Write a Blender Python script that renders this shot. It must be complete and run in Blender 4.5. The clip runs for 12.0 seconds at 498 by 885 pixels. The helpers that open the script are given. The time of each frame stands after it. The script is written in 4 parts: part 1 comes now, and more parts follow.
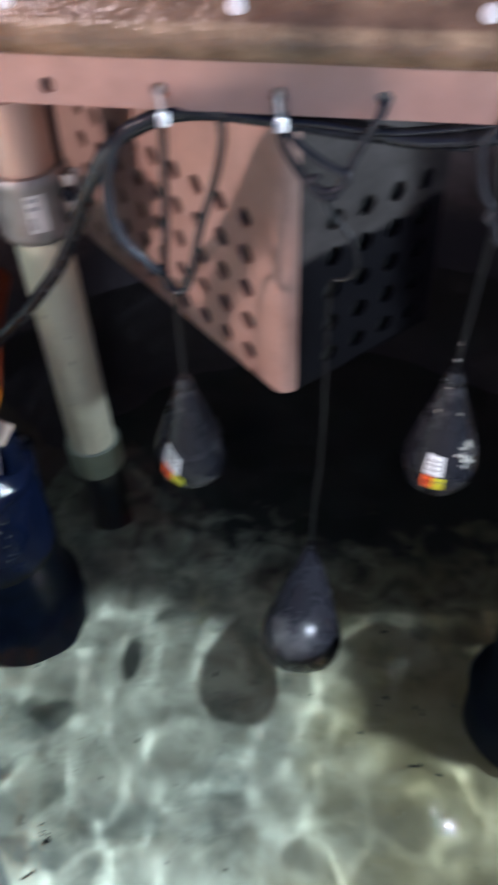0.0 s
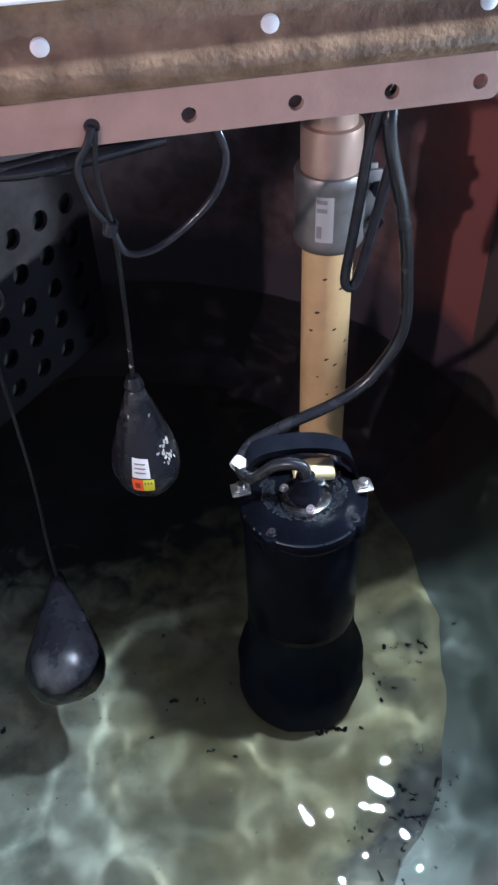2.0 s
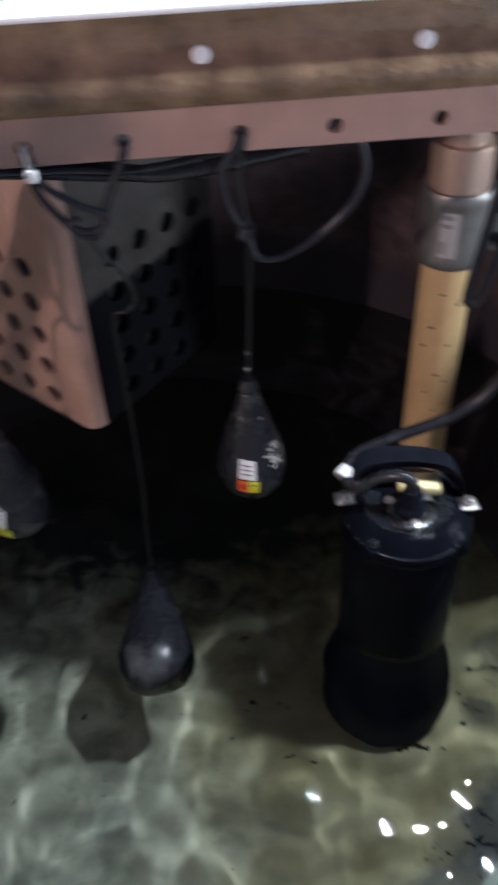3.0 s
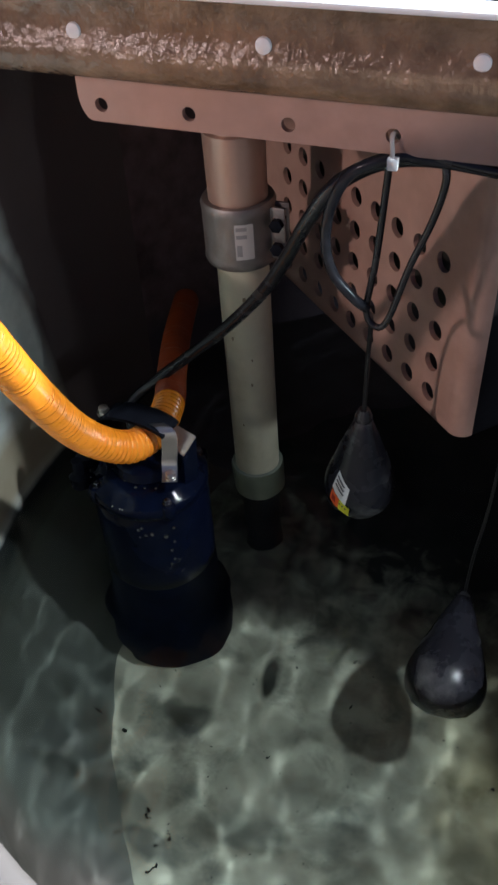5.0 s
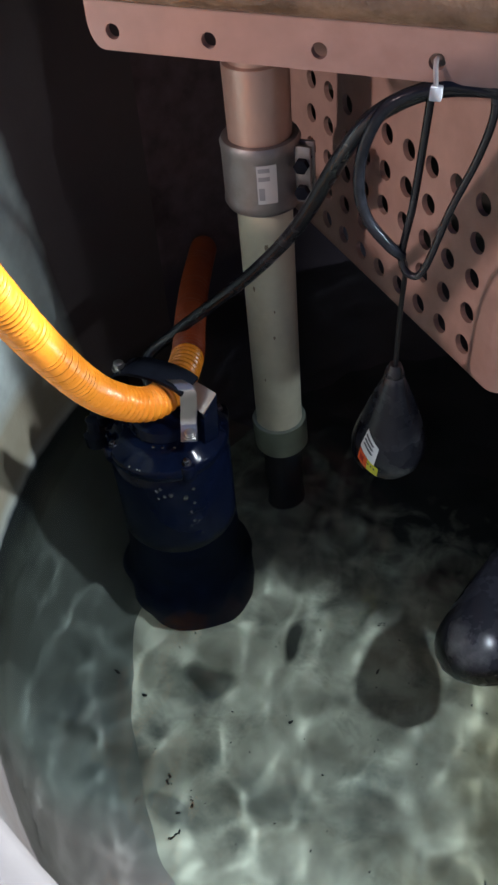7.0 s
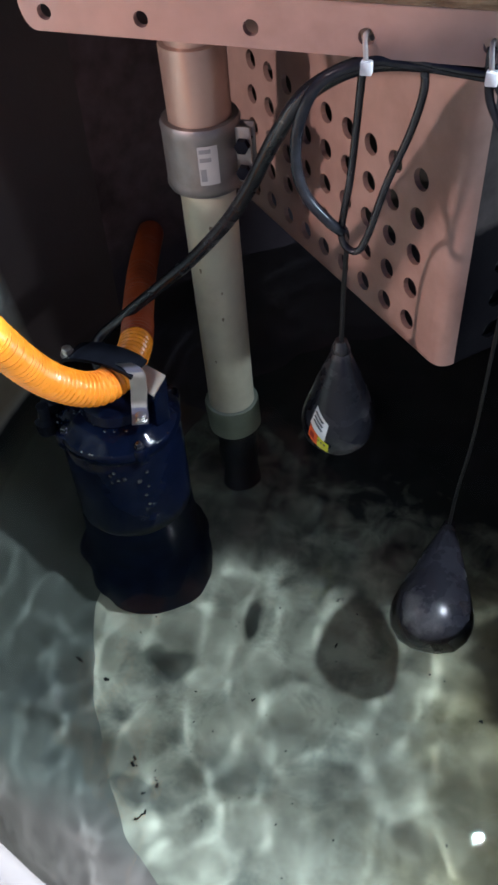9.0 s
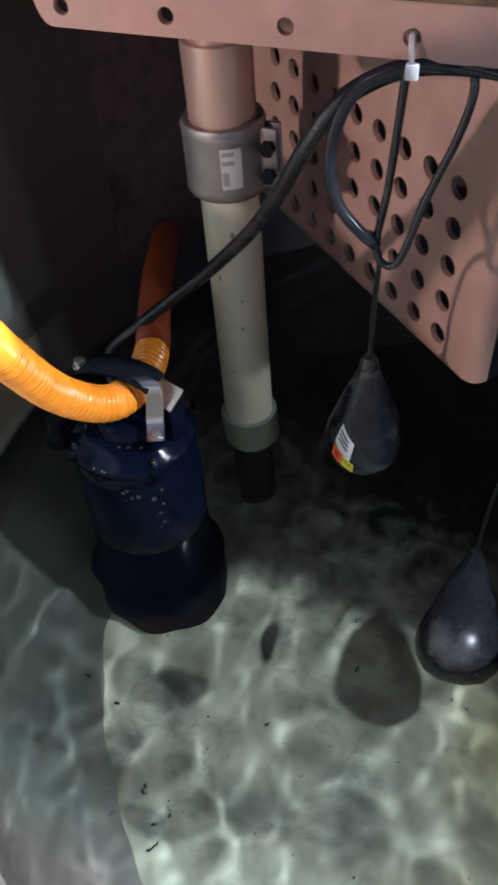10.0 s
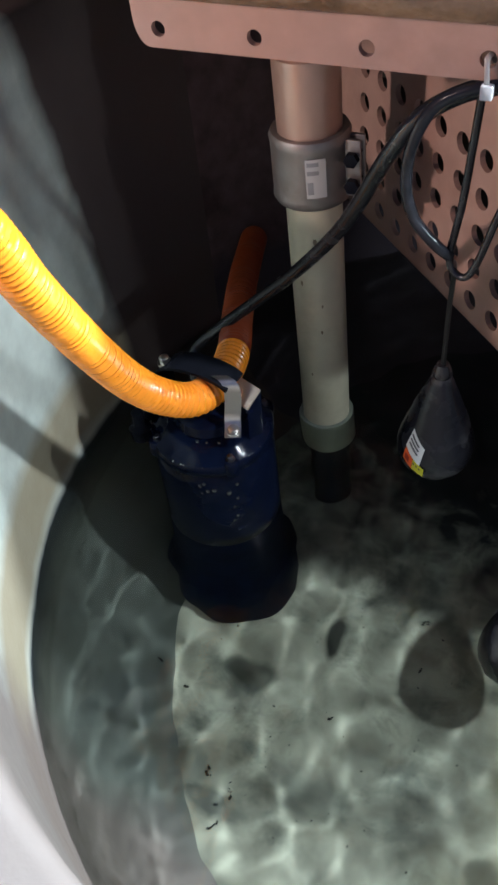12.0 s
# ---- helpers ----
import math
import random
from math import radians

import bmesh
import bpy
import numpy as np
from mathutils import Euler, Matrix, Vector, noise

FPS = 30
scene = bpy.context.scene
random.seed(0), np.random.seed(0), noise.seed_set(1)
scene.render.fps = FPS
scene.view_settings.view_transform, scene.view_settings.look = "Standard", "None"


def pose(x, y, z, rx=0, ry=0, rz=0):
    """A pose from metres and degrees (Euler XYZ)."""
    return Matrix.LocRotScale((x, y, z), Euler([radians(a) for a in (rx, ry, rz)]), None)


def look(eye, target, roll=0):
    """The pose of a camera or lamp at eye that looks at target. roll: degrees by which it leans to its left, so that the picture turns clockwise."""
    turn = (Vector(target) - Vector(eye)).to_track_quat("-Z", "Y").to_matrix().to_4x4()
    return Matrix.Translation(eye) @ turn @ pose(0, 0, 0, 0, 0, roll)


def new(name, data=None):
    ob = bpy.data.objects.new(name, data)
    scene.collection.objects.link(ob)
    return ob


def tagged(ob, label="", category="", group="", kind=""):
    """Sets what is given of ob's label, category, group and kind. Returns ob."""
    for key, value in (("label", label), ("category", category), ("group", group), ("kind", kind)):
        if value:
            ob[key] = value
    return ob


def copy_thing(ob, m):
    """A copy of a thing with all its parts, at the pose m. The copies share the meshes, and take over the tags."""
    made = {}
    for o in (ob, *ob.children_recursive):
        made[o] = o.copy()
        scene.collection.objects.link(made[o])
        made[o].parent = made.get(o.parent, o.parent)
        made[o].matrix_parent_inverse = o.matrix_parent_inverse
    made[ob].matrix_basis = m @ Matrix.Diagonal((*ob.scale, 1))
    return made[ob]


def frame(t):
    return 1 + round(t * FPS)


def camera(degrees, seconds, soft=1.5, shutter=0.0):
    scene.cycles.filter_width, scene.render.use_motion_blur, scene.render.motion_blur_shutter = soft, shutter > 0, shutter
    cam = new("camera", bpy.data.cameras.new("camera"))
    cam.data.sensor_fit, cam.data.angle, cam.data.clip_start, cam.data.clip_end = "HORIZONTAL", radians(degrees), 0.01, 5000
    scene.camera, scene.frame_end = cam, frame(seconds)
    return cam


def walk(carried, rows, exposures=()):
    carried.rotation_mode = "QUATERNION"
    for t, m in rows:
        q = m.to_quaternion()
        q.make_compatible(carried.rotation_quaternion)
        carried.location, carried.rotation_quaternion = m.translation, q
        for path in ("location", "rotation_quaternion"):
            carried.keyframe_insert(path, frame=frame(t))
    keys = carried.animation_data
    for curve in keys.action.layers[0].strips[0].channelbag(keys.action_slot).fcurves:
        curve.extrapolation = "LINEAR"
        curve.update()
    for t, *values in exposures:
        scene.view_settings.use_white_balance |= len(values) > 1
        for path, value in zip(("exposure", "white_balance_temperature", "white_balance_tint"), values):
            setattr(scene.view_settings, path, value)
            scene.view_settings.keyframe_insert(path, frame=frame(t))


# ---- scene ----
cam = camera(32.4, 12.0, soft=2.6, shutter=0.5)
PATH = [
    (0, (0.129, -0.024, 1.081), (-0.139, 1.36, -0.337), -2.2),
    (0.2, (0.163, -0.024, 1.086), (0.066, 1.401, -0.314), -0.9),
    (0.4, (0.187, -0.03, 1.088), (0.221, 1.403, -0.307), -1.0),
    (0.5, (0.19, -0.022, 1.087), (0.283, 1.39, -0.326), -1.3),
    (1, (0.217, -0.057, 1.095), (0.429, 1.341, -0.32), -1.7),
    (1.5, (0.229, -0.058, 1.098), (0.471, 1.348, -0.304), -1.9),
    (2, (0.229, -0.06, 1.097), (0.47, 1.35, -0.3), -2.5),
    (2.5, (0.224, -0.064, 1.101), (0.451, 1.355, -0.29), -2.6),
    (3, (0.175, -0.065, 1.102), (0.261, 1.386, -0.272), -2.8),
    (3.3, (0.161, -0.082, 1.098), (-0.134, 1.386, -0.228), -3.5),
    (3.5, (0.129, -0.072, 1.102), (-0.283, 1.367, -0.224), -3.3),
    (3.7, (0.113, -0.071, 1.108), (-0.363, 1.351, -0.215), -2.8),
    (5.5, (0.078, -0.078, 1.087), (-0.493, 1.255, -0.29), -3.6),
    (6, (0.077, -0.06, 1.072), (-0.491, 1.231, -0.346), -4.2),
    (6.5, (0.058, -0.039, 1.067), (-0.526, 1.243, -0.352), -4.5),
    (8.5, (0.04, -0.023, 1.059), (-0.479, 1.241, -0.401), -4.4),
    (9, (0.067, -0.04, 1.061), (-0.423, 1.249, -0.387), -4.0),
    (9.5, (0.047, -0.015, 1.05), (-0.408, 1.286, -0.399), -3.5),
    (10, (0.026, 0.019, 1.045), (-0.473, 1.287, -0.418), -3.8),
    (10.5, (0.027, 0.008, 1.053), (-0.584, 1.229, -0.409), -5.8),
    (11, (0.033, 0.006, 1.059), (-0.625, 1.196, -0.408), -6.8),
    (11.5, (0.039, -0.002, 1.065), (-0.63, 1.18, -0.403), -7.1),
    (12, (0.055, -0.003, 1.075), (-0.631, 1.191, -0.375), -7.4),
]
walk(cam, [(t, look(eye, target, roll)) for t, eye, target, roll in PATH], [(0.0, 0.6, 5600, 12), (0.5, 0.3, 5450, 13), (2.6, 0.15, 5350, 13), (3.4, -0.85, 6400, 16), (5.5, -0.6, 5900, 11), (8.5, 0.0, 5750, 13), (9.5, 0.1, 5650, 13), (10.8, -0.15, 6100, 12), (12.0, -0.15, 6000, 11)])

# ---- world, lamps ----
world = bpy.data.worlds.new("world")
scene.world = world
world.use_nodes = True
world.node_tree.nodes["Background"].inputs[0].default_value = (0.30, 0.42, 1.0, 1)
world.node_tree.nodes["Background"].inputs[1].default_value = 0.20


def lamp(name, kind, eye, target, watts, size, colour):
    data = bpy.data.lights.new(name, kind)
    data.energy, data.color = watts, colour
    if kind == "AREA":
        data.shape, data.size = "DISK", size
    else:
        data.shadow_soft_size = size
    ob = new(name, data)
    ob.matrix_world = look(eye, target)
    return ob


work_light = lamp("work_light", "POINT", (0.95, 0.625, 1.75), (0.0, 0.6, 0), 190, 0.04, (0.92, 0.98, 1.0))
low_light = lamp("low_light", "POINT", (1.25, 0.655, 0.74), (-0.6, 0.7, 0), 32, 0.05, (0.86, 0.97, 1.0))
side_light = lamp("side_light", "SPOT", (-1.68, -1.15, 1.66), (-0.08, 1.0, 0.56), 160, 0.05, (1.0, 0.74, 0.66))
side_light.data.spot_size, side_light.data.spot_blend = radians(31), 0.45
room_light = lamp("room_light", "AREA", (0.73, 1.02, 1.8), (0.45, 0.45, 0.0), 110, 0.11, (0.92, 0.97, 1.0))

for l_ in (work_light, low_light, side_light, room_light):
    l_.data.cycles.is_caustics_light = True

# ---- materials ----


def material(name, colour, rough=0.5, metal=0.0, spots=None, grain=0.12, scale=30.0, bump=0.1, bump_scale=120.0, rvar=0.12, dirt=0.0, dirt_scale=6.0, dirt_colour=(0.02, 0.018, 0.015)):
    m = bpy.data.materials.new(name)
    m.use_nodes = True
    n, l = m.node_tree.nodes, m.node_tree.links
    b = n["Principled BSDF"]
    b.inputs["Roughness"].default_value, b.inputs["Metallic"].default_value = rough, metal
    co = n.new("ShaderNodeTexCoord")
    fine = n.new("ShaderNodeTexNoise")
    fine.inputs["Scale"].default_value, fine.inputs["Detail"].default_value = scale, 6
    l.new(co.outputs["Object"], fine.inputs["Vector"])
    ramp = n.new("ShaderNodeMapRange")
    ramp.inputs["From Min"].default_value, ramp.inputs["From Max"].default_value = 0.3, 0.7
    ramp.inputs["To Min"].default_value, ramp.inputs["To Max"].default_value = 1 - grain, 1 + grain
    l.new(fine.outputs["Fac"], ramp.inputs["Value"])
    mul = n.new("ShaderNodeMix")
    mul.data_type, mul.blend_type = "RGBA", "MULTIPLY"
    mul.inputs["Factor"].default_value = 1
    mul.inputs["A"].default_value = (*colour, 1)
    l.new(ramp.outputs["Result"], mul.inputs["B"])
    out = mul.outputs["Result"]
    if dirt:
        big = n.new("ShaderNodeTexNoise")
        big.inputs["Scale"].default_value, big.inputs["Detail"].default_value, big.inputs["Roughness"].default_value = dirt_scale, 8, 0.65
        l.new(co.outputs["Object"], big.inputs["Vector"])
        step = n.new("ShaderNodeMapRange")
        step.inputs["From Min"].default_value, step.inputs["From Max"].default_value = 0.52, 0.7
        step.inputs["To Max"].default_value = dirt
        l.new(big.outputs["Fac"], step.inputs["Value"])
        mix = n.new("ShaderNodeMix")
        mix.data_type = "RGBA"
        mix.inputs["B"].default_value = (*dirt_colour, 1)
        l.new(step.outputs["Result"], mix.inputs["Factor"])
        l.new(out, mix.inputs["A"])
        out = mix.outputs["Result"]
    l.new(out, b.inputs["Base Color"])
    rr = n.new("ShaderNodeMapRange")
    rr.inputs["To Min"].default_value, rr.inputs["To Max"].default_value = max(0.02, rough - rvar), min(1, rough + rvar)
    l.new(fine.outputs["Fac"], rr.inputs["Value"])
    l.new(rr.outputs["Result"], b.inputs["Roughness"])
    if bump:
        tex = n.new("ShaderNodeTexNoise")
        tex.inputs["Scale"].default_value, tex.inputs["Detail"].default_value = bump_scale, 4
        l.new(co.outputs["Object"], tex.inputs["Vector"])
        bp = n.new("ShaderNodeBump")
        bp.inputs["Strength"].default_value, bp.inputs["Distance"].default_value = bump, 0.004
        l.new(tex.outputs["Fac"], bp.inputs["Height"])
        l.new(bp.outputs["Normal"], b.inputs["Normal"])
    return m


PINK = material("pink_frp", (0.42, 0.265, 0.21), 0.45, grain=0.08, dirt=0.35, dirt_scale=5, dirt_colour=(0.2, 0.09, 0.06), bump=0.08)
# front panel: shade on the pink put into a dark base, with grime
PINK_GRIMY_SHADED = material("shaded_grimy_frp", (0.085, 0.075, 0.07), 0.5, grain=0.2, dirt=0.5, dirt_scale=6)
BROWN = material("brown_resin", (0.20, 0.132, 0.080), 0.2, rvar=0.14, grain=0.4, scale=26, dirt=0.6, dirt_scale=9, dirt_colour=(0.12, 0.06, 0.03), bump=0.75, bump_scale=95)
WALL = material("tank_frp", (0.52, 0.57, 0.51), 0.4, grain=0.1, dirt=0.3, dirt_scale=3, dirt_colour=(0.25, 0.24, 0.16))
# rear wall: deck shade painted in as a dark base, plus stains
REAR = material("stained_shaded_frp", (0.115, 0.08, 0.08), 0.5, grain=0.25, dirt=0.8, dirt_scale=4)


def band(mat, z0, z1, colour, amount, wobble, soft=0.02, axis="Z"):
    """Colour between two heights of the surface, with an uneven edge: stains and painted shade."""
    n, l = mat.node_tree.nodes, mat.node_tree.links
    b = n["Principled BSDF"]
    was = b.inputs["Base Color"].links[0].from_socket
    co = n.new("ShaderNodeTexCoord")
    sep = n.new("ShaderNodeSeparateXYZ")
    l.new(co.outputs["Object"], sep.inputs[0])
    nz = n.new("ShaderNodeTexNoise")
    nz.inputs["Scale"].default_value, nz.inputs["Detail"].default_value = 7, 6
    l.new(co.outputs["Object"], nz.inputs["Vector"])
    add = n.new("ShaderNodeMath")
    add.operation = "MULTIPLY_ADD"
    l.new(nz.outputs["Fac"], add.inputs[0])
    add.inputs[1].default_value = wobble
    l.new(sep.outputs[axis], add.inputs[2])
    lo, hi, both = n.new("ShaderNodeMapRange"), n.new("ShaderNodeMapRange"), n.new("ShaderNodeMath")
    for node, a, c in ((lo, z0, z0 + soft), (hi, z1 + soft, z1)):
        node.inputs["From Min"].default_value, node.inputs["From Max"].default_value = a + wobble / 2, c + wobble / 2
        l.new(add.outputs[0], node.inputs["Value"])
    both.operation = "MULTIPLY"
    l.new(lo.outputs["Result"], both.inputs[0])
    l.new(hi.outputs["Result"], both.inputs[1])
    fac = n.new("ShaderNodeMath")
    fac.operation = "MULTIPLY"
    fac.inputs[1].default_value = amount
    l.new(both.outputs[0], fac.inputs[0])
    mix = n.new("ShaderNodeMix")
    mix.data_type = "RGBA"
    mix.inputs["B"].default_value = (*colour, 1)
    l.new(fac.outputs[0], mix.inputs["Factor"])
    l.new(was, mix.inputs["A"])
    l.new(mix.outputs["Result"], b.inputs["Base Color"])


band(WALL, 0.0, 0.13, (0.30, 0.23, 0.12), 0.72, 0.06, 0.04)
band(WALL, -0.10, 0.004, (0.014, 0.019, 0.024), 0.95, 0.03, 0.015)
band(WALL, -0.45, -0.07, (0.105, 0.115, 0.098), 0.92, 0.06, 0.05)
band(WALL, 0.60, 1.6, (0.055, 0.06, 0.045), 0.5, 0.2, 0.08, "X")
band(WALL, -1.0, 0.27, (0.20, 0.165, 0.148), 0.9, 0.12, 0.08, "Y")
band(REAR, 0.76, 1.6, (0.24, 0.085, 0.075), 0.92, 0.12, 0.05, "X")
# rim shadow painted on the lower rear wall
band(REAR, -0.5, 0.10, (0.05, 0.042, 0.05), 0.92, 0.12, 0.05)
# painted shade across the lower front panel
band(PINK_GRIMY_SHADED, -0.7, -0.235, (0.006, 0.006, 0.008), 0.97, 0.10, 0.012)


def slanted_dark(mat, lean, at, soft, colour):
    """Dark brown that begins along a leaning line on the far part of the wall."""
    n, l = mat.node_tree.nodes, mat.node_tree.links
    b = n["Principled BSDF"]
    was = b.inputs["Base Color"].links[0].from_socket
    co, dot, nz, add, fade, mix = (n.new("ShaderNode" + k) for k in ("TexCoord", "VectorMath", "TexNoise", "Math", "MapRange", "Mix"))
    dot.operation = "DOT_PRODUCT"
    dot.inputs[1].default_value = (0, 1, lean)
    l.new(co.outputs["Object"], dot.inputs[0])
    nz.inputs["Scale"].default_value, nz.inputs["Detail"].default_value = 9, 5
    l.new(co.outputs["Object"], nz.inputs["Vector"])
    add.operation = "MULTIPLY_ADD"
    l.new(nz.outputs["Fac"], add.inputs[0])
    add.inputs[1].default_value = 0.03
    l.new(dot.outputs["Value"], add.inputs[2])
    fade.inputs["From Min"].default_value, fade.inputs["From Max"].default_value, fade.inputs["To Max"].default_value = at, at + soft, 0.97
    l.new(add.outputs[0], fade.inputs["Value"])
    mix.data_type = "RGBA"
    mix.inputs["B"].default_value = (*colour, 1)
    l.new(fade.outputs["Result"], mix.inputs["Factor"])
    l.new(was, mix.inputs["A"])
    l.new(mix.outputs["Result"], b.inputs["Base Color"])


slanted_dark(WALL, 0.112, 0.955, 0.03, (0.07, 0.05, 0.047))
FLOOR = material("tank_floor", (0.36, 0.36, 0.285), 0.5, grain=0.45, scale=13, dirt=0.75, dirt_scale=9, dirt_colour=(0.085, 0.10, 0.085))
band(FLOOR, -0.02, 1.1, (0.25, 0.20, 0.08), 0.65, 0.5, 0.25, "X")


def round_stain_or_shade(mat, cx, cy, rx, ry, colour, amount):
    """A round stain, or painted shade, with a ragged, thinning edge."""
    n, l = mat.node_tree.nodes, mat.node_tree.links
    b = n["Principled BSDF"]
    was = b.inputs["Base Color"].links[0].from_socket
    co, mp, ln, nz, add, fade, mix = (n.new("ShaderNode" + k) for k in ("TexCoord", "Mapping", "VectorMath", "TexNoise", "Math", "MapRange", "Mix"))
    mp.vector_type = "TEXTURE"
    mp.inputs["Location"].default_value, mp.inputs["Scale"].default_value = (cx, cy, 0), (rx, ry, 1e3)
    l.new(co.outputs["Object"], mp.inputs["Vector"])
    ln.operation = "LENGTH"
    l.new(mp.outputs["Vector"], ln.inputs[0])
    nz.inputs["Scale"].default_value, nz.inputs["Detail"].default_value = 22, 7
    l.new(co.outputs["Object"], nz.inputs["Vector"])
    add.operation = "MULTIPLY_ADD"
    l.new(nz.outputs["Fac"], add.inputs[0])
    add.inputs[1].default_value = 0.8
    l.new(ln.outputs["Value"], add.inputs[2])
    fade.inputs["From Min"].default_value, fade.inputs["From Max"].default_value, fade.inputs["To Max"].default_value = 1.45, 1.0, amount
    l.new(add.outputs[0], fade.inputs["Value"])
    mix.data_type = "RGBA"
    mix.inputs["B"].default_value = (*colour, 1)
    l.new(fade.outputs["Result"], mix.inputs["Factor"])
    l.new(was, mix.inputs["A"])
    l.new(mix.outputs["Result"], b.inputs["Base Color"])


# deck shade painted on the rear floor
round_stain_or_shade(FLOOR, 0.08, 1.42, 1.0, 0.66, (0.014, 0.015, 0.018), 0.96)
round_stain_or_shade(FLOOR, -0.225, 0.70, 0.020, 0.045, (0.02, 0.022, 0.02), 0.9)
round_stain_or_shade(FLOOR, -0.34, 0.59, 0.05, 0.03, (0.03, 0.035, 0.03), 0.7)
round_stain_or_shade(FLOOR, -0.36, 0.40, 0.05, 0.06, (0.07, 0.08, 0.07), 0.6)
round_stain_or_shade(FLOOR, -0.31, 0.37, 0.06, 0.025, (0.05, 0.055, 0.05), 0.7)
round_stain_or_shade(FLOOR, -0.16, 0.44, 0.07, 0.05, (0.10, 0.11, 0.09), 0.5)
round_stain_or_shade(FLOOR, 0.22, 0.50, 0.08, 0.05, (0.12, 0.11, 0.07), 0.5)
round_stain_or_shade(FLOOR, 0.61, 0.44, 0.15, 0.10, (0.035, 0.04, 0.045), 0.85)
round_stain_or_shade(FLOOR, 0.51, 0.36, 0.14, 0.07, (0.04, 0.045, 0.05), 0.8)
round_stain_or_shade(FLOOR, 0.585, 0.625, 0.045, 0.035, (0.06, 0.06, 0.05), 0.7)
round_stain_or_shade(FLOOR, 0.64, 0.74, 0.035, 0.05, (0.07, 0.07, 0.05), 0.7)
BLACK = material("wet_black_iron", (0.008, 0.009, 0.013), 0.10, rvar=0.06, grain=0.3, bump=0.08, bump_scale=60)
NAVY = material("wet_navy_iron", (0.0022, 0.0038, 0.0115), 0.13, rvar=0.05, grain=0.3, bump=0.35, bump_scale=28)
RUBBER = material("black_rubber", (0.018, 0.018, 0.02), 0.25, grain=0.2, bump=0.1)
FLOAT_M = material("float_plastic", (0.014, 0.014, 0.018), 0.27, rvar=0.07, grain=0.15, scale=25, dirt=0.75, dirt_scale=13, dirt_colour=(0.13, 0.125, 0.12), bump=0.08)
STEEL = material("stainless_steel", (0.55, 0.53, 0.5), 0.3, metal=1.0, grain=0.05, scale=30, rvar=0.04, bump=0.02)
STEEL_DULL = material("dull_stainless", (0.45, 0.40, 0.37), 0.42, metal=1.0, grain=0.08, scale=25, rvar=0.05, bump=0.02)
RISER = material("pinkish_riser", (0.47, 0.32, 0.25), 0.36, metal=0.45, grain=0.08, scale=18, dirt=0.4, dirt_scale=9, dirt_colour=(0.28, 0.19, 0.14), bump=0.05)
COUPLING = material("dull_coupling_steel", (0.30, 0.28, 0.265), 0.5, metal=0.85, grain=0.15, scale=30, rvar=0.08, dirt=0.4, dirt_scale=14, dirt_colour=(0.16, 0.12, 0.10), bump=0.08)
DROPLET = material("water_droplets", (0.012, 0.014, 0.018), 0.12, rvar=0.04, bump=0)
DROPLET.node_tree.nodes["Principled BSDF"].inputs["IOR"].default_value = 2.0
PVC = material("cream_pvc", (0.62, 0.58, 0.42), 0.35, grain=0.06, dirt=0.35, dirt_scale=9, dirt_colour=(0.4, 0.33, 0.18))
PVC_OLD = material("yellowed_pvc", (0.68, 0.46, 0.22), 0.4, grain=0.06, dirt=0.4, dirt_scale=7, dirt_colour=(0.45, 0.25, 0.1))
PVC_GREY = material("grey_green_pvc", (0.34, 0.38, 0.30), 0.4, grain=0.1)
ORANGE = material("orange_plastic", (0.90, 0.29, 0.015), 0.28, grain=0.06)
WHITE = material("white_plastic", (0.82, 0.82, 0.8), 0.4, grain=0.03, bump=0)
PAPER = material("white_label", (0.75, 0.75, 0.73), 0.5, grain=0.04, bump=0)
# rear hose: the same orange with shade painted into its colour
ORANGE_SHADED = material("shaded_orange_plastic", (0.30, 0.05, 0.010), 0.35, grain=0.1, dirt=0.3, dirt_scale=12, dirt_colour=(0.2, 0.05, 0.02))
RED_L = material("orange_label", (0.85, 0.13, 0.02), 0.45, grain=0.04, bump=0)
YELLOW_L = material("yellow_label", (0.75, 0.72, 0.03), 0.45, grain=0.04, bump=0)
INK = material("label_ink", (0.12, 0.12, 0.12), 0.6, bump=0)
GROUND = material("outside_floor", (0.25, 0.245, 0.24), 0.45, grain=0.1, dirt=0.35, dirt_scale=3, dirt_colour=(0.35, 0.22, 0.15))
BLACK_BEADED = material("beaded_black_iron", (0.004, 0.0045, 0.007), 0.12, rvar=0.05, grain=0.3, bump=0.2, bump_scale=230)
STEEL_WET = material("wet_polished_steel", (0.30, 0.30, 0.30), 0.16, metal=1.0, grain=0.5, scale=90, rvar=0.10, dirt=0.9, dirt_scale=60)
STEEL_DARK = material("wet_dark_steel", (0.13, 0.13, 0.14), 0.28, metal=1.0, grain=0.3)
YELLOW_PALE = material("pale_yellow_plate", (0.75, 0.62, 0.30), 0.6, grain=0.15, dirt=0.3, dirt_scale=40)
CABLE_GREY = material("wet_cable", (0.026, 0.027, 0.032), 0.18, grain=0.25, scale=80, rvar=0.06)
WHITE_CLEAR = material("milky_nylon", (0.6, 0.56, 0.5), 0.35, grain=0.05)
RESIDUE = material("chalky_residue", (0.42, 0.40, 0.34), 0.6, grain=0.3)
INK_RED = material("red_ink", (0.35, 0.02, 0.01), 0.5, bump=0)
SUBMERGED = material("submerged_iron", (0.006, 0.009, 0.020), 0.6, grain=0.3)
SUBMERGED.node_tree.nodes["Principled BSDF"].inputs["IOR"].default_value = 1.12
BOARD = material("brown_board", (0.26, 0.14, 0.09), 0.5, grain=0.2, scale=12)
MAT_DARK = material("dark_mat", (0.03, 0.03, 0.033), 0.5, grain=0.2)
LABEL_GREY = material("silver_label", (0.50, 0.49, 0.47), 0.4, grain=0.04, bump=0)
